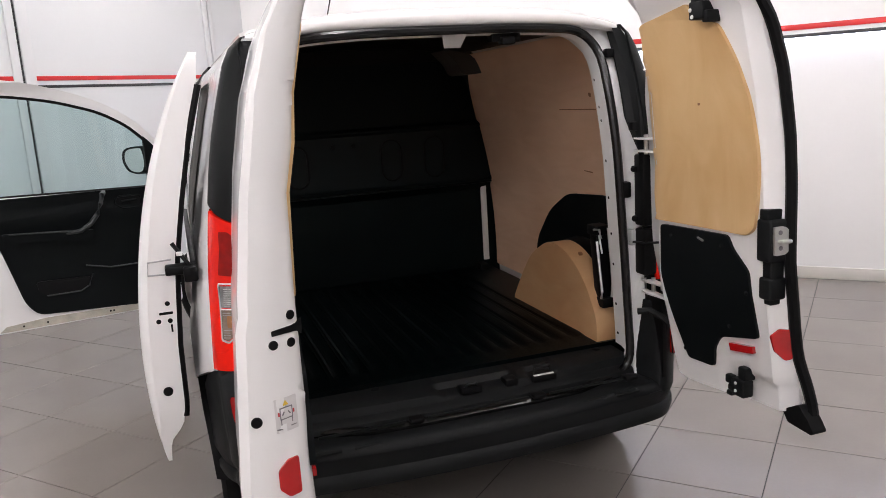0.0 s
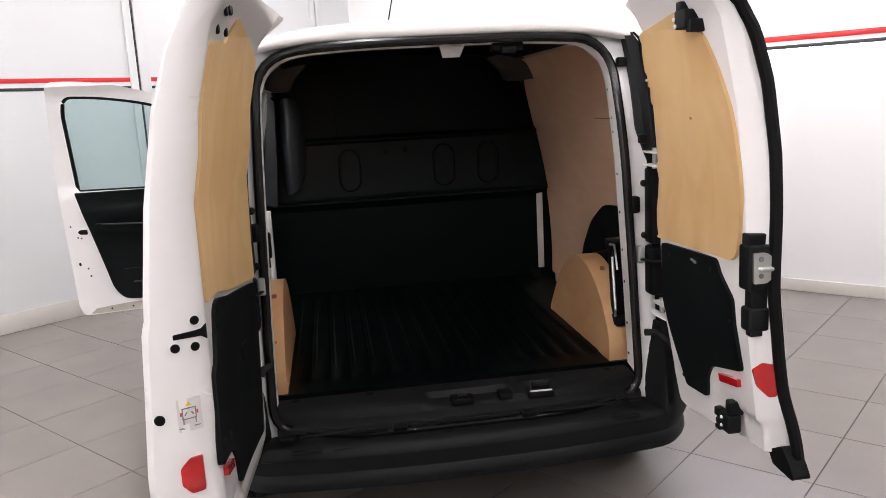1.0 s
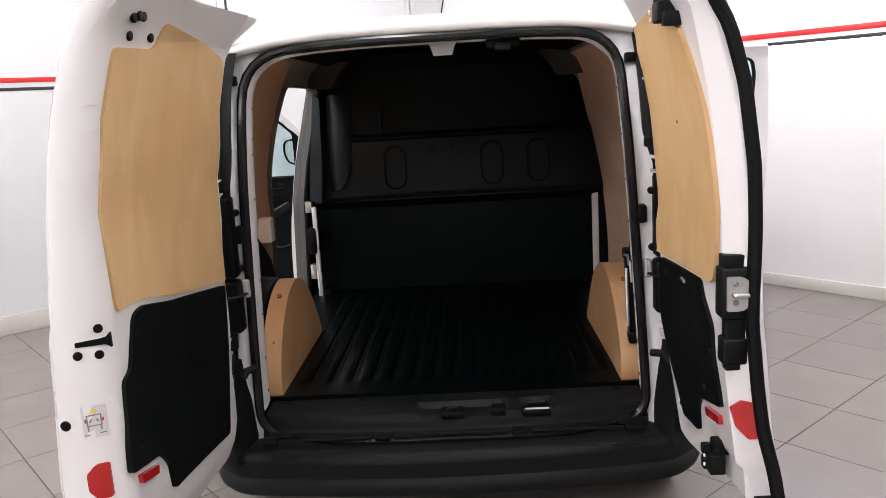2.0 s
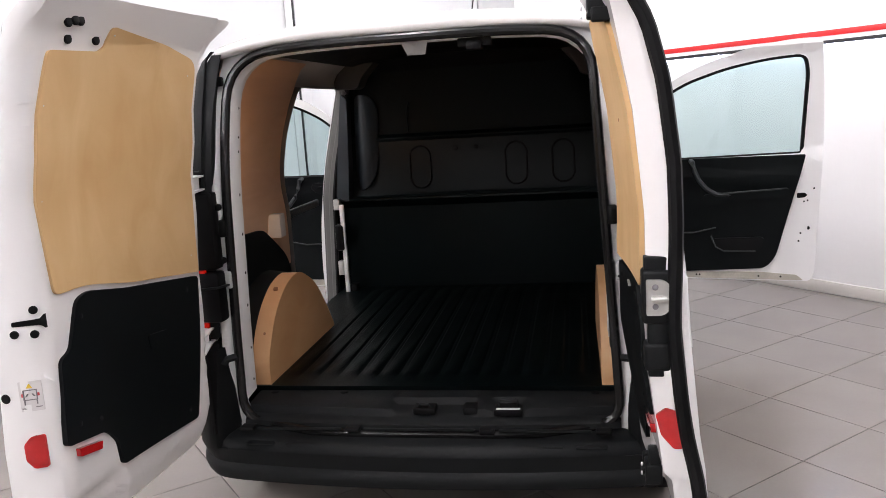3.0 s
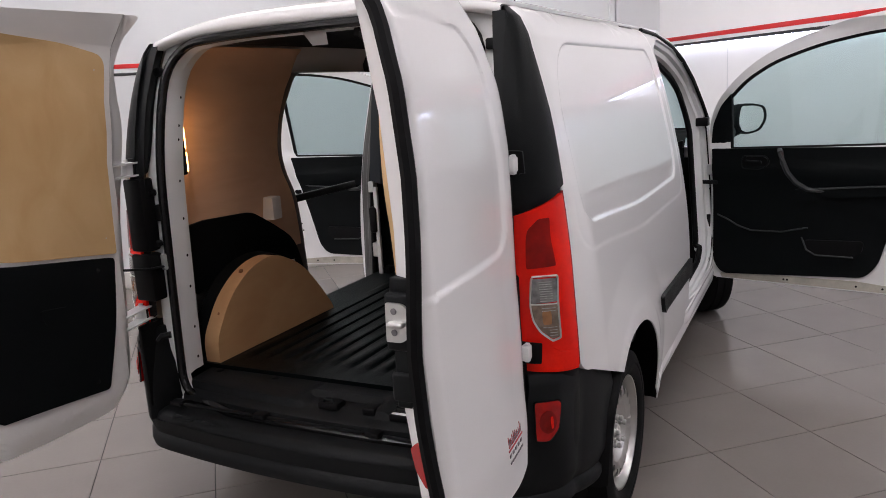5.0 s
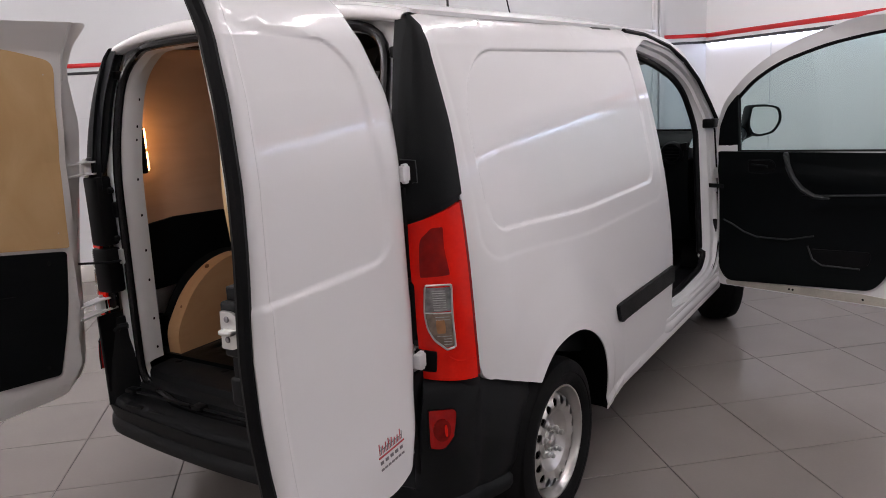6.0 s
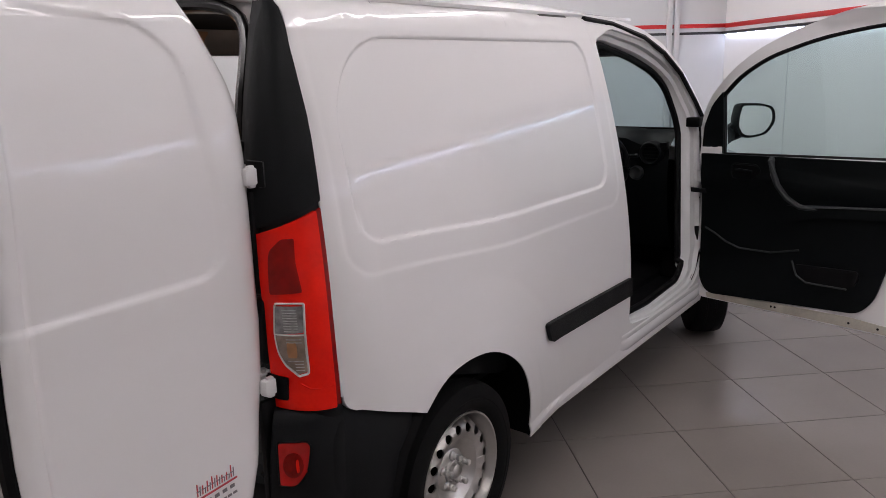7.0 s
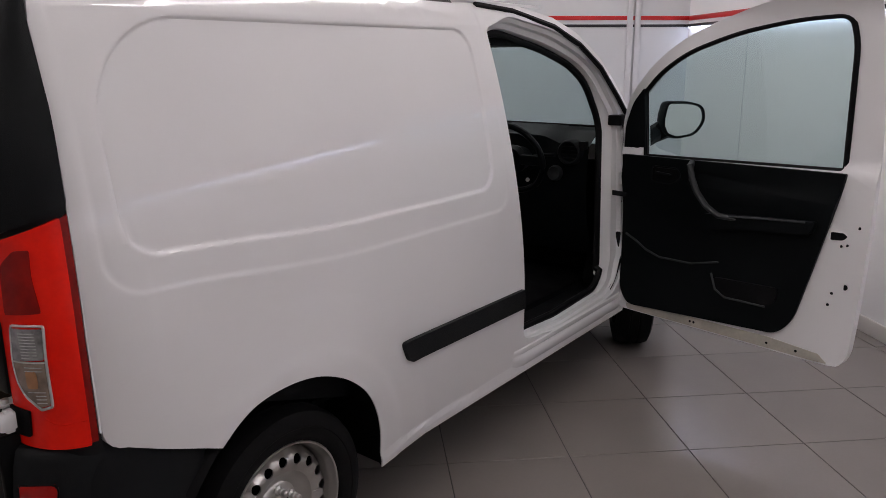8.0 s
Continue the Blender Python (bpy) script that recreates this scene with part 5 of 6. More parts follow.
# jack behind the right box
jack = part("jack", box((0.640, 0.225, 0.735), (0.690, 0.275, 1.01), 0.006, m=Matrix.Translation((0, 0.25, 0.73)) @ Matrix.Rotation(-0.12, 4, "X") @ Matrix.Translation((0, -0.25, -0.73))), RUBBER, van, "black steel jack with a bright crank rod")
part("jack_head", box((0.635, 0.24, 0.99), (0.70, 0.32, 1.03), 0.006), RUBBER, jack)
part("jack_foot", box((0.635, 0.20, 0.70), (0.70, 0.29, 0.74), 0.006), RUBBER, jack)
part("jack_rod", tube([(0.685, 0.235, 1.02), (0.683, 0.215, 0.90), (0.680, 0.20, 0.80), (0.672, 0.195, 0.745)], 0.005, 6), ZINC, jack, "bright steel rod")
part("jack_rod", tube([(0.648, 0.245, 1.00), (0.650, 0.225, 0.92)], 0.004, 6), ZINC, jack)
part("jack_rod", tube([(0.632, 0.255, 1.015), (0.634, 0.215, 1.02), (0.638, 0.212, 0.985)], 0.005, 6), ZINC, jack)
part("jack_rod", tube([(0.634, 0.235, 0.97), (0.632, 0.215, 0.86), (0.632, 0.20, 0.77), (0.636, 0.215, 0.74)], 0.0055, 6), ZINC, jack)
# load space lamp on the left rear pillar, switched on
lampbase = part("cargo_lamp", box((-0.700, 0.166, 1.315), (-0.650, 0.188, 1.500), 0.008), RUBBER, van, "lit load space lamp beside the rear pillar")
part("lamp_lens", box((-0.72, 0.189, 1.325), (-0.658, 0.200, 1.398), 0.004), BULB, lampbase, "glowing warm lens")
part("lamp_lens", box((-0.72, 0.189, 1.412), (-0.658, 0.200, 1.490), 0.004), BULB, lampbase, "glowing warm lens")
# bulkhead
def bulk_band(prof):
    rows = []
    for k in range(33):
        f = 2 * k / 32 - 1
        rows.append([(f * (skin(1.75, z) - 0.035), y + 0.02 * max(0, abs(f) - 0.8) * 5, z) for z, y in prof])
    return loft(rows)


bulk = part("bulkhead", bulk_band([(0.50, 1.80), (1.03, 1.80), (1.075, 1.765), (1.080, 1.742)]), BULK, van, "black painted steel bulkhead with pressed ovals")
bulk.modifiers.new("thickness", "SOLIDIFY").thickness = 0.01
part("bulkhead_panel", bulk_band([(1.080, 1.742), (1.086, 1.735), (1.098, 1.733), (1.108, 1.740), (1.39, 1.744), (1.405, 1.730), (1.412, 1.731)]), BULKLIT, bulk, "dark bulkhead panel with pressed ovals, lightened as if catching light")
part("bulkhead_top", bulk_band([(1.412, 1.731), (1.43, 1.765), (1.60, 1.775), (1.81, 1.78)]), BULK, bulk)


def oval(cx, cz, w, h):
    pts = [(cx + w * math.cos(a) * 0.5, cz + (h - w) / 2 * (1 if math.sin(a) >= 0 else -1) + w * 0.5 * math.sin(a)) for a in [2 * math.pi * (k + 0.5) / 28 for k in range(28)]]
    return tube([(x, 1.740, z) for x, z in pts], 0.006, 6, True)


# oval edges in a darker material, so their shade is in the colour
for cx in (-0.30, 0.225, 0.475):
    part("pressed_oval", oval(cx, 1.245, 0.115, 0.225), RUBBER, bulk)
for cx in (-0.10, 0.012):
    part("bolt", knob((cx, 1.742, 1.34), (0, -1, 0), 0.012, 0.006), RUBBER, bulk)
for cx in (-0.54, -0.26, 0.30):
    part("pressed_arc", tube([(cx + 0.05 * math.cos(a), 1.797, 0.985 + 0.04 * math.sin(a)) for a in [math.pi * (0.25 + 0.75 * k / 10) for k in range(11)]], 0.004, 6), BULK, bulk)
part("side_pad", slab(fillet([(-0.668, 1.12), (-0.585, 1.15), (-0.54, 1.24), (-0.524, 1.40), (-0.524, 1.58), (-0.56, 1.645), (-0.645, 1.655)], 0.04), lambda x, z: (x, 1.700 + 0.03 * ((x + 0.595) / 0.06) ** 2 + 0.02 * ((z - 1.38) / 0.27) ** 2, z), lambda x, z: (x, 1.76, z), step=0.02), PAD, bulk, "smooth grey-black pad")
part("side_pad", slab(fillet([(-0.765, 1.10), (-0.70, 1.08), (-0.682, 1.30), (-0.668, 1.63), (-0.70, 1.66), (-0.745, 1.3)], 0.01), lambda x, z: (x, 1.66, z), lambda x, z: (x, 1.74, z)), PAD, bulk)
part("upper_rib", tube([(-0.36, 1.765, 1.44), (-0.365, 1.768, 1.55), (-0.35, 1.772, 1.60)], 0.006, 6), BULK, bulk)
for sg in (-1, 1):
    part("tie_ring", tube([(sg * 0.70, 1.70, 0.556), (sg * 0.64, 1.70, 0.556), (sg * 0.64, 1.74, 0.556), (sg * 0.70, 1.74, 0.556)], 0.006, 6, True), INNER, van, "white tie-down ring")
    part("tie_bracket", box((min(sg * 0.70, sg * 0.75), 1.69, 0.548), (max(sg * 0.70, sg * 0.75), 1.76, 0.60), 0.005), RUBBER, van)
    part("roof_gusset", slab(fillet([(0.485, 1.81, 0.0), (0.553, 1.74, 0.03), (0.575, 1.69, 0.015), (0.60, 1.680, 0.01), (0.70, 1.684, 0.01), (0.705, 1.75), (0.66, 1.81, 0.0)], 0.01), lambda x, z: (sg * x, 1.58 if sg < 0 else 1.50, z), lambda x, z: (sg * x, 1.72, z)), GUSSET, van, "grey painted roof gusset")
part("pillar_strip", box((0.765, 1.79, 0.60), (0.80, 1.82, 1.10), 0.004), INNER, van, "white strip beside the bulkhead")
part("latch_post", box((-0.80, 1.69, 1.03), (-0.765, 1.735, 1.09), 0.004), ZINC, van)
part("latch_post", box((-0.80, 1.69, 0.66), (-0.765, 1.735, 0.74), 0.004), ZINC, van)
part("latch_cover", box((-0.80, 1.67, 0.80), (-0.75, 1.735, 0.95), 0.015), RUBBER, van)
part("lower_rail", box((-0.765, 1.68, 0.55), (-0.74, 1.70, 1.06), 0.004), INNER, van)

# added black sheet: the shade under the white roof, put in as colour
rows = []
for k in range(25):
    x = 0.60 * (2 * k / 24 - 1)
    rows.append([(x, y, roof_z(x, y) - 0.022) for y in (0.24, 0.5, 0.8, 1.2, 1.5, 1.72)] + [(x, 1.765, 1.77)])
head = part("roof_shade_sheet", loft(rows), RUBBER, van, "dark sheet standing in for the shade under the load space roof")
head.modifiers.new("thickness", "SOLIDIFY").thickness = 0.005

# ---- sliding door, pushed back along the left side ----
SLIDE_OUT = [(0.39, 1.055), (0.50, 1.078), (0.624, 1.088), (0.829, 1.092), (1.025, 1.076), (1.215, 1.046), (1.363, 1.006), (1.543, 0.943), (1.686, 0.881), (1.77, 0.826)]
SLIDE_IN = [(0.39, 1.045), (0.468, 1.040), (0.53, 0.990), (0.604, 0.979), (0.81, 0.976), (1.009, 0.960), (1.108, 0.950), (1.297, 0.914), (1.483, 0.872), (1.665, 0.818), (1.77, 0.806)]
_so, _si = np.polyfit([q[0] for q in SLIDE_OUT], [q[1] for q in SLIDE_OUT], 4), SLIDE_IN


def slide_x(z, f):
    """Across the sliding door: f from 0 (inner face) to 1 (outer face)."""
    return -(lerp(z, SLIDE_IN) * (1 - f) + float(np.polyval(_so, z)) * f)


slide = part("sliding_door", slab(fillet([(0.335, 0.39, 0.01), (0.295, 0.55, 0.15), (0.29, 0.8, 0.1), (0.29, 1.2, 0.1), (0.30, 1.6, 0.1), (0.315, 1.765, 0.03), (1.08, 1.765, 0.04), (1.10, 0.39, 0.03)], 0.03), lambda y, z: (slide_x(z, 1) + 0.03 * max(0, (0.33 - y) / 0.04) ** 2, y, z), lambda y, z: (slide_x(z, 0), y, z), step=0.03), PAINT, van, "white sliding door pushed back along the body", pose(0, -0.08, 0))
for z, x, r in ((0.96, 0.992, 0.009), (0.902, 1.026, 0.009), (0.901, 0.990, 0.009), (0.658, 1.026, 0.016)):
    part("plug", knob((-x, 0.294, z), (0, -1, 0), r, 0.005), RUBBER, slide)
part("latch_slot", box((-1.022, 0.286, 0.923), (-0.978, 0.294, 0.932), 0.003), RUBBER, slide)
part("latch_slot", box((-0.990, 0.286, 0.862), (-0.984, 0.294, 0.888), 0.002), RUBBER, slide)
part("arm_pocket", tube([(-0.962, 0.287, 1.106), (-1.036, 0.288, 1.103), (-1.040, 0.288, 1.060), (-0.966, 0.287, 1.057)], 0.003, 6), GREY, slide)
part("slide_arm", box((-0.985, 0.25, 1.058), (-0.90, 0.30, 1.090), 0.006), RUBBER, slide, "black roller arm")
part("slide_roller", box((-0.93, 0.22, 1.035), (-0.885, 0.33, 1.085), 0.008), RUBBER, slide)
part("slide_stay", tube([(-0.955, 0.28, 1.16), (-0.93, 0.27, 1.12), (-0.90, 0.26, 1.07)], 0.007, 6), BLACK, slide)
part("slide_bolt", box((-0.945, 0.262, 1.118), (-0.925, 0.27, 1.132), 0.003), INNER, slide)
part("slide_door_seal", tube([(slide_x(z, 0) + 0.006, 0.305, z) for z in np.linspace(0.56, 1.66, 40)], 0.012, 6), RUBBER, slide)
part("slide_rail", box((-0.905, 0.20, 1.058), (-0.885, 1.7, 1.095), 0.004), BLACK, van)

# ---- front doors ----
def front_door(sg, hinge, tip):
    h, t = Vector((*hinge, 0)), Vector((*tip, 0))
    d = (t - h).normalized()
    n = Vector((-d.y, d.x, 0)) * (1 if sg > 0 else -1)  # towards the outer face
    def at(s, z, o):
        return tuple(h + d * s + n * (o + 0.75 * (skin(2.3, min(z, 1.80)) - 0.91)) + Vector((0, 0, z)))
    outline = fillet([(-0.01, 0.37, 0.03), (0.02, 0.345, 0.03), (1.10, 0.345, 0.02), (1.125, 0.40, 0.03), (1.15, 0.95, 0.2), (1.16, 1.25, 0.1), (1.15, 1.60, 0.1), (1.135, 1.83, 0.05), (0.95, 1.83, 0.1), (0.74, 1.80, 0.2), (0.5, 1.735, 0.2), (0.30, 1.65, 0.15), (0.15, 1.545, 0.12), (0.02, 1.40, 0.12), (-0.03, 1.25, 0.1), (-0.015, 1.1, 0.1)], n=5)
    win = fillet([(0.10, 1.125, 0.01), (0.10, 1.42, 0.02), (0.20, 1.52, 0.06), (0.35, 1.61, 0.1), (0.6, 1.69, 0.15), (0.85, 1.73, 0.1), (1.04, 1.738, 0.06), (1.06, 1.64, 0.05), (1.035, 1.15, 0.02)], n=5)
    door = part("front_door", slab(outline, lambda s, z: at(s, z, -0.012 * max(0, (s - 1.08) / 0.08) ** 2), lambda s, z: at(s, z, -0.075 + 0.03 * ease((z - 1.1) / 0.1) + 0.03 * ease((s - 1.02) / 0.12)), [win], 0.05), PAINT, van, "open white front door with a black inner panel")
    g = part("window_glass", slab(win, lambda s, z: at(s, z, -0.020), lambda s, z: at(s, z, -0.024), step=0.1), GLASS, door, "clear greenish door window")
    g.visible_shadow = False
    part("window_seal", tube([at(s, z, -0.038) for s, z in win], 0.012, 6, True), RUBBER, door, "black rubber window seal")
    card = fillet([(0.0, 1.13, 0.01), (1.06, 1.145, 0.01), (1.04, 1.05, 0.05), (0.975, 0.80, 0.1), (0.90, 0.50, 0.06), (0.84, 0.425, 0.06), (0.60, 0.41), (0.06, 0.375, 0.05), (0.005, 0.45, 0.05)], n=5)
    part("door_card", slab(card, lambda s, z: at(s, z, -0.070), lambda s, z: at(s, z, -0.088 - 0.012 * ease((1.0 - abs(z - 1.0) - 0.94) / 0.04)), step=0.06), CARD, door, "black plastic inner door panel")
    part("armrest", slab(fillet([(0.46, 0.905, 0.03), (0.60, 0.915), (0.97, 0.942), (0.95, 0.885), (0.62, 0.86), (0.50, 0.83, 0.04)], 0.02), lambda s, z: at(s, z, -0.085), lambda s, z: at(s, z, -0.125), step=0.05), CARD, door)
    part("pull_handle", tube([at(0.385, 1.125, -0.09), at(0.40, 1.115, -0.125), at(0.415, 1.06, -0.135), at(0.44, 1.0, -0.135), at(0.485, 0.945, -0.135), at(0.545, 0.908, -0.13), at(0.63, 0.90, -0.115)], [0.014, 0.017, 0.015, 0.015, 0.015, 0.014, 0.010], 8), HANDLE, door, "curved grey pull handle")
    part("armrest_edge", tube([at(0.60, 0.912, -0.130), at(0.75, 0.925, -0.13), at(0.93, 0.937, -0.126)], 0.005, 6), HANDLE, door)
    part("lever_bowl", slab(fillet([(0.18, 1.085), (0.31, 1.085), (0.33, 1.05), (0.28, 1.015), (0.18, 1.02)], 0.02), lambda s, z: at(s, z, -0.08), lambda s, z: at(s, z, -0.097)), RUBBER, door)
    part("lever_ring", tube([at(s, z, -0.098) for s, z in fillet([(0.175, 1.09), (0.315, 1.09), (0.335, 1.05), (0.285, 1.01), (0.175, 1.015)], 0.025)], 0.004, 6, True), CARD, door)
    part("door_lever", tube([at(0.20, 1.06, -0.10), at(0.29, 1.055, -0.107)], 0.008, 6), CARD, door)
    # the card's crease, its thin highlight given by a paler grey
    part("crease_highlight", tube([at(0.03, 0.735, -0.093), at(0.09, 0.71, -0.095), at(0.15, 0.675, -0.095), at(0.23, 0.650, -0.095), at(0.40, 0.652, -0.095), at(0.54, 0.685, -0.092)], 0.005, 6), HANDLE, door)
    part("door_pocket", slab(fillet([(0.52, 0.615), (0.83, 0.628), (0.82, 0.56), (0.78, 0.54), (0.58, 0.53)], 0.025), lambda s, z: at(s, z, -0.085), lambda s, z: at(s, z, -0.10), step=0.1), RUBBER, door)
    part("pocket_lip", tube([at(0.51, 0.63, -0.095), at(0.54, 0.56, -0.10), at(0.59, 0.533, -0.10), at(0.78, 0.535, -0.10)], 0.005, 6), HANDLE, door)
    part("sail_panel", slab(fillet([(-0.022, 1.095, 0.01), (0.105, 1.095, 0.01), (0.115, 1.45, 0.01), (0.05, 1.38, 0.03), (0.0, 1.27, 0.03)], 0.01), lambda s, z: at(s, z, -0.02), lambda s, z: at(s, z, -0.055)), PANEL, door)
    part("door_latch", slab(fillet([(1.015, 0.905), (1.06, 0.905), (1.075, 0.89), (1.06, 0.875), (1.015, 0.872)], 0.006), lambda s, z: at(s, z, -0.045), lambda s, z: at(s, z, -0.078 + 0.03 * ease((s - 1.02) / 0.12))), RUBBER, door)
    for s, z, r in ((1.082, 0.681, 0.012), (1.04, 0.65, 0.006), (1.03, 0.60, 0.006), (1.055, 0.85, 0.006), (1.075, 0.855, 0.006), (1.11, 0.93, 0.007)):
        part("screw_hole", knob(at(s, z, -0.073 + 0.03 * ease((s - 1.02) / 0.12)), -n, r, 0.003), RUBBER, door)
    part("door_hem", slab(fillet([(0.06, 0.350), (0.05, 0.375), (0.40, 0.392), (0.80, 0.400), (1.02, 0.385), (1.06, 0.352)], 0.008), lambda s, z: at(s, z, -0.06), lambda s, z: at(s, z, -0.079 + 0.03 * ease((s - 1.02) / 0.12)), step=0.05), HEM, door, "dull beige sealant and dirt along the lower hem")
    for s in (0.42, 0.44, 0.80, 0.93):
        part("drain_hole", knob(at(s, 0.372, -0.078), -n, 0.006, 0.003), RUBBER, door)
    part("sill_flange", tube([at(0.05, 0.352, -0.06), at(0.5, 0.35, -0.065), at(1.09, 0.352, -0.05)], 0.009, 6), INNER, door)
    # mirror on the outer face
    c = h + d * 0.126 + n * 0.195 + Vector((0, 0, 1.288))
    fn = (d * 0.885 - n * 0.478).normalized()
    ax = (n * 0.885 + d * 0.478).normalized()
    prof = fillet([(-0.105, -0.07, 0.03), (-0.04, -0.098, 0.05), (0.07, -0.080, 0.06), (0.120, -0.01, 0.06), (0.105, 0.065, 0.05), (0.03, 0.085, 0.06), (-0.095, 0.088, 0.025), (-0.115, 0.0, 0.05)], n=5)
    up = Vector((0, 0, 1))
    rows = [[tuple(c + (ax * a + up * b) * k + fn * f) for a, b in prof] for k, f in ((0.86, -0.006), (0.90, 0.008), (1.0, 0.006), (1.03, -0.02), (0.98, -0.06), (0.75, -0.095), (0.3, -0.11))]
    mir = part("wing_mirror", loft(rows, True, False, True), BLACK, door, "black wing mirror")
    part("mirror_pane", loft([[tuple(c + (ax * a + up * b) * k + fn * 0.001) for a, b in prof] for k in (0.87, 0.4, 0.02)], True), CHROME, door, "mirror glass")
    part("mirror_arm", tube([c - ax * 0.08 - up * 0.05 - fn * 0.04, c - ax * 0.13 - up * 0.075 - fn * 0.05, tuple(Vector(at(0.06, 1.19, 0.0)))], [0.05, 0.045, 0.04], 10), BLACK, door)
    for z in (0.62, 1.0):
        part("door_hinge", box((-0.03, -0.02, -0.03), (0.05, 0.02, 0.03), 0.006), INNER, door, "", Matrix.Translation(h - d * 0.02 - n * 0.05 + Vector((0, 0, z))) @ Matrix(((d.x, n.x, 0, 0), (d.y, n.y, 0, 0), (0, 0, 1, 0), (0, 0, 0, 1))))
    part("door_check", box((-0.10, -0.008, -0.012), (0.03, 0.008, 0.012), 0.004), BLACK, door, "", Matrix.Translation(h - n * 0.10 + Vector((0, 0, 0.93))) @ Matrix(((d.x, n.x, 0, 0), (d.y, n.y, 0, 0), (0, 0, 1, 0), (0, 0, 0, 1))))


front_door(1, (0.92, 2.955), (1.97, 2.705))
front_door(-1, (-1.0, 2.95), (-2.055, 2.72))

# side moulding
part("side_moulding", slab(fillet([(1.10, 0.69, 0.02), (1.875, 0.682, 0.004), (1.885, 0.602, 0.004), (1.13, 0.612, 0.03)], 0.02), lambda y, z: (skin(y, z) + pressed(y, z) + 0.016, y, z), lambda y, z: (skin(y, z) + pressed(y, z) - 0.004, y, z), step=0.06), BLACK, van, "black plastic side moulding")

# ---- cab and nose ----
part("cab_floor", box((-0.80, 1.82, 0.36), (0.80, 3.15, 0.41), 0.0), RUBBER, van)
part("firewall", box((-0.80, 3.12, 0.36), (0.80, 3.16, 1.05), 0.0), RUBBER, van)
rows = []
for k in range(41):
    x = 0.745 * (2 * k / 40 - 1)
    hump = 0.05 * ease((0.24 - abs(x - 0.38)) / 0.12)
    rows.append([(x, 3.15, 0.55), (x, 2.86, 0.60), (x, 2.78, 0.80), (x, 2.76 - hump * 0.5, 1.0), (x, 2.78 - hump, 1.16 + hump), (x, 2.86, 1.215 + hump * 0.8), (x, 2.95, 1.245), (x, 3.05, 1.235), (x, 3.35, 1.16)])
dash = part("dashboard", loft(rows), CARD, van, "black plastic dashboard")
part("steering_wheel", tube([(0.40 + 0.185 * math.cos(a), 2.60 - 0.07 * math.sin(a), 1.10 + 0.17 * math.sin(a)) for a in [2 * math.pi * k / 36 for k in range(36)]], 0.016, 8, True), PANEL, van, "black steering wheel")
part("steering_hub", lathe([(-0.03, 0.0), (-0.03, 0.06), (0.0, 0.075), (0.12, 0.05), (0.2, 0.04)], "y", 20, (0.40, 2.63, 1.09)), PANEL, van)
part("steering_spoke", box((0.22, 2.60, 1.07), (0.58, 2.63, 1.12), 0.01), PANEL, van)
for x, z in ((0.655, 1.13), (-0.655, 1.13)):
    part("air_vent", lathe([(-0.01, 0.0), (-0.01, 0.045), (-0.025, 0.055), (-0.01, 0.065), (0.03, 0.065)], "y", 24, (x, 2.755, z)), PANEL, dash)
part("switch_pod", lathe([(-0.005, 0.0), (-0.012, 0.022), (-0.018, 0.034), (0.0, 0.040), (0.03, 0.042)], "y", 20, (0.575, 2.752, 1.02)), HANDLE, dash, "round light switch")
part("vent_bezel", slab(fillet([(0.705, 1.185), (0.742, 1.19), (0.742, 1.15), (0.71, 1.14)], 0.006), lambda x, z: (x, 2.742, z), lambda x, z: (x, 2.775, z)), RUBBER, dash)
part("dash_edge", tube([(x, 2.945 - 0.02 * (x / 0.7) ** 2, 1.249) for x in np.linspace(-0.74, 0.74, 24)], 0.006, 6), RUBBER, dash)
for zz in (-0.028, -0.009, 0.010, 0.029):
    for xx in (0.655, -0.655):
        w2 = 0.85 * math.sqrt(0.05 ** 2 - zz ** 2)
        part("vent_slat", box((xx - w2, 2.738, 1.128 + zz), (xx + w2, 2.746, 1.132 + zz), 0.0015), PANEL, dash)
part("ignition_key", knob((0.47, 2.66, 0.99), (0.5, -1, 0), 0.010, 0.02), ZINC, dash)
part("wheel_stalk", tube([(0.47, 2.66, 1.10), (0.56, 2.67, 1.12), (0.62, 2.66, 1.125)], [0.012, 0.009, 0.011], 8), PANEL, van)
scr = part("windscreen", slab([(-0.63, 0.0), (0.63, 0.0), (0.76, 1.0), (-0.76, 1.0)], lambda x, f: (x, 2.40 + 0.95 * f - 0.06 * (x / 0.7) ** 2 * f, 1.785 - 0.67 * f - 0.06 * f * (1 - f)), lambda x, f: (x, 2.395 + 0.95 * f - 0.06 * (x / 0.7) ** 2 * f, 1.781 - 0.67 * f - 0.06 * f * (1 - f)), step=0.15), GLASS, van, "clear windscreen")
scr.visible_shadow = False
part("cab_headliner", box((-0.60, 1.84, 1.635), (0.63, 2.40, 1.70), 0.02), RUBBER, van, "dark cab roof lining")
part("sun_visor", box((0.15, 2.38, 1.66), (0.58, 2.50, 1.68), 0.008), GREY, van, "grey sun visor")
rows = []
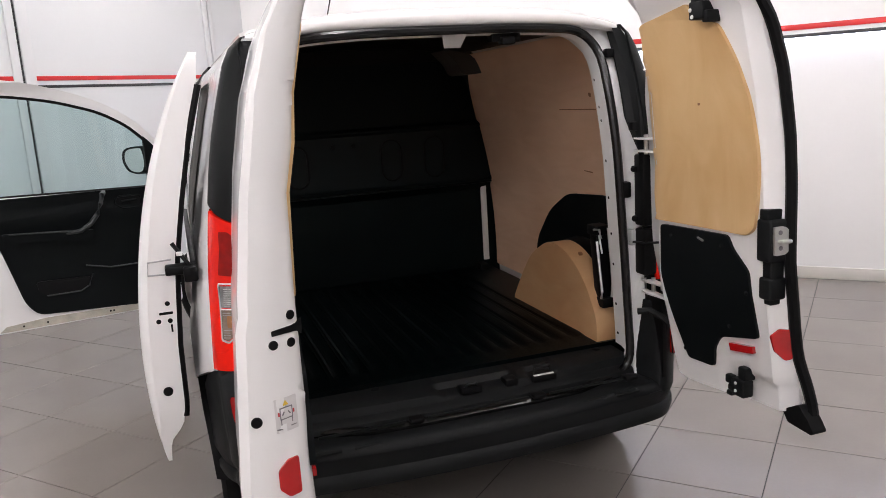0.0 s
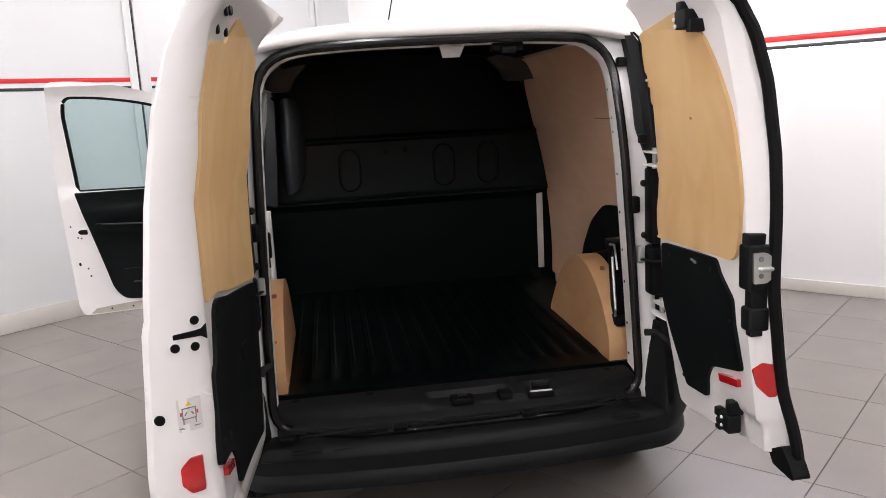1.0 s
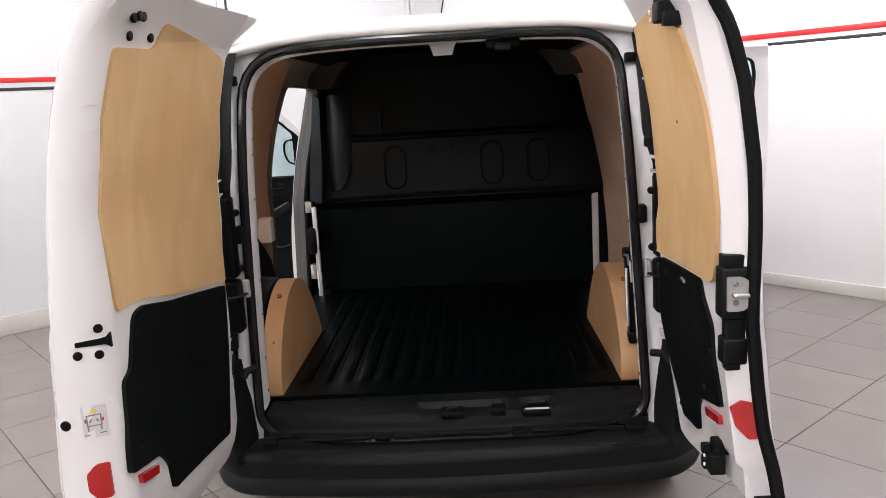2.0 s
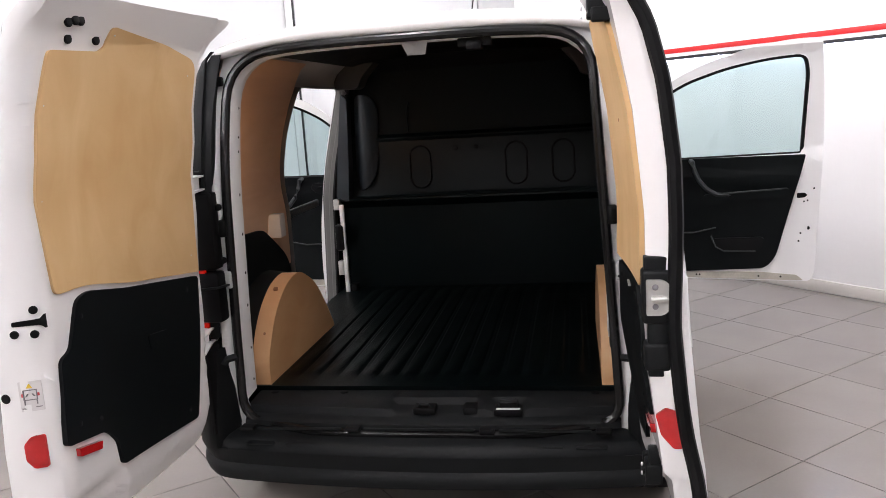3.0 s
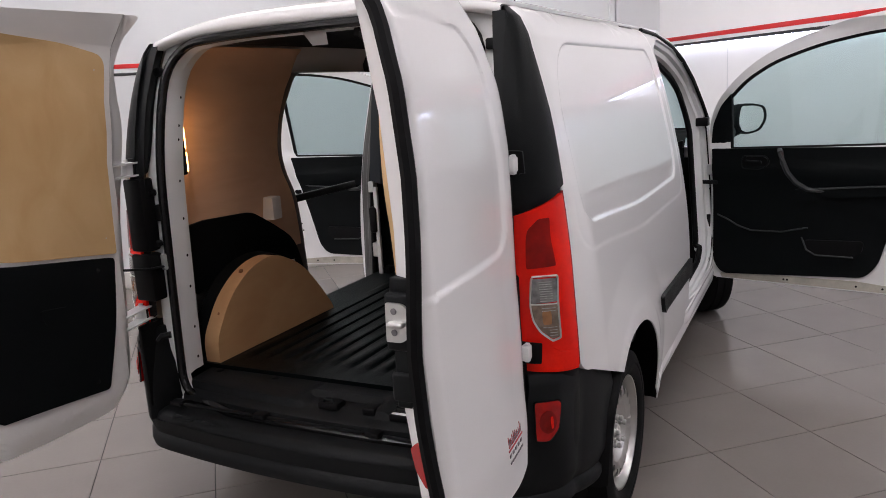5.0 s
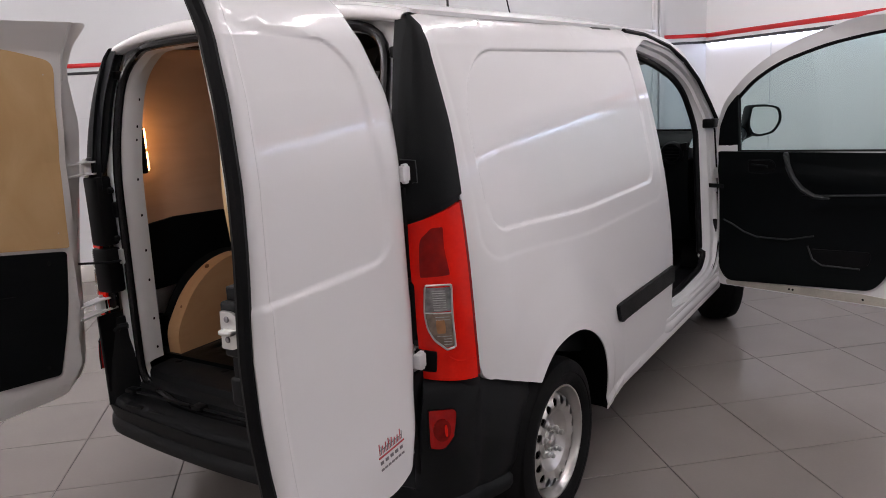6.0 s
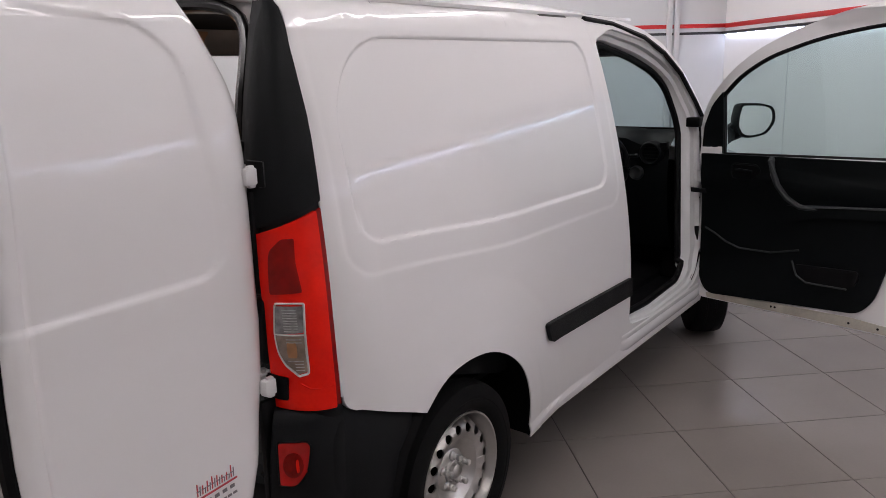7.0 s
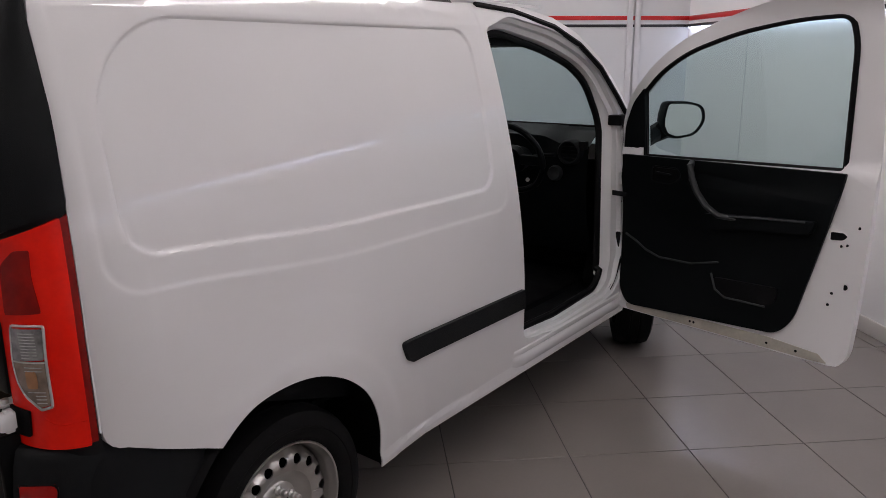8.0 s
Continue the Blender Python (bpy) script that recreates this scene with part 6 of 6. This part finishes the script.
for y, z, w in ((3.30, 1.125, 0.78), (3.5, 1.10, 0.80), (3.75, 1.04, 0.80), (3.95, 0.95, 0.78), (4.08, 0.83, 0.76), (4.14, 0.65, 0.76), (4.15, 0.45, 0.76), (4.10, 0.28, 0.76)):
    rows.append([(w * (2 * k / 20 - 1), y - 0.10 * (2 * k / 20 - 1) ** 4, z - 0.03 * (2 * k / 20 - 1) ** 4) for k in range(21)])
part("bonnet", loft(rows), PAINT, van, "white bonnet and nose")
part("underbody", box((-0.66, 0.06, 0.30), (0.66, 3.9, 0.44), 0.02), RUBBER, van)
part("aerial", tube([(-0.03, 2.16, 1.82), (-0.012, 2.02, 2.05), (0.012, 1.99, 2.16), (0.03, 1.95, 2.30)], 0.004, 6), RUBBER, van, "thin black roof aerial")

# ---- floor tiles ----
half = PITCH / 2 - 0.002
tile_bm = bmesh.new()
low = [tile_bm.verts.new((a * half, b * half, -0.0035)) for a, b in ((-1, -1), (1, -1), (1, 1), (-1, 1))]
mid = [tile_bm.verts.new((a * half, b * half, -0.0012)) for a, b in ((-1, -1), (1, -1), (1, 1), (-1, 1))]
top = [tile_bm.verts.new((a * (half - 0.0015), b * (half - 0.0015), 0)) for a, b in ((-1, -1), (1, -1), (1, 1), (-1, 1))]
tile_bm.faces.new(top)
for k in range(4):
    j = (k + 1) % 4
    tile_bm.faces.new((low[k], low[j], mid[j], mid[k]))
    tile_bm.faces.new((mid[k], mid[j], top[j], top[k]))
tile_mesh = bpy.data.meshes.new("tile")
tile_bm.to_mesh(tile_mesh)
tile_mesh.materials.append(TILE)
spots = []
for a in range(int((UMIN - U0) / PITCH) - 1, int((UMAX - U0) / PITCH) + 1):
    for b in range(int((VMIN - V0) / PITCH) - 1, int((VMAX - V0) / PITCH) + 1):
        spots.append((U0 + (a + 0.5) * PITCH, V0 + (b + 0.5) * PITCH))
spots.sort(key=lambda p: math.hypot(p[0] - 1.4, p[1] - 0.3))
for u, v in spots[:300]:
    t = new("tile", tile_mesh)
    t.parent, t.matrix_basis = floor, pose(u, v, random.uniform(-0.0003, 0.0003), 0, 0, 90 * random.randrange(4))
rest = bmesh.new()
for u, v in spots[300:]:
    one = tile_bm.copy()
    one.transform(pose(u, v, 0))
    merge(rest, one)
tile_bm.free()
tagged(part("far_tiles", rest, TILE, floor), kind="stuff")
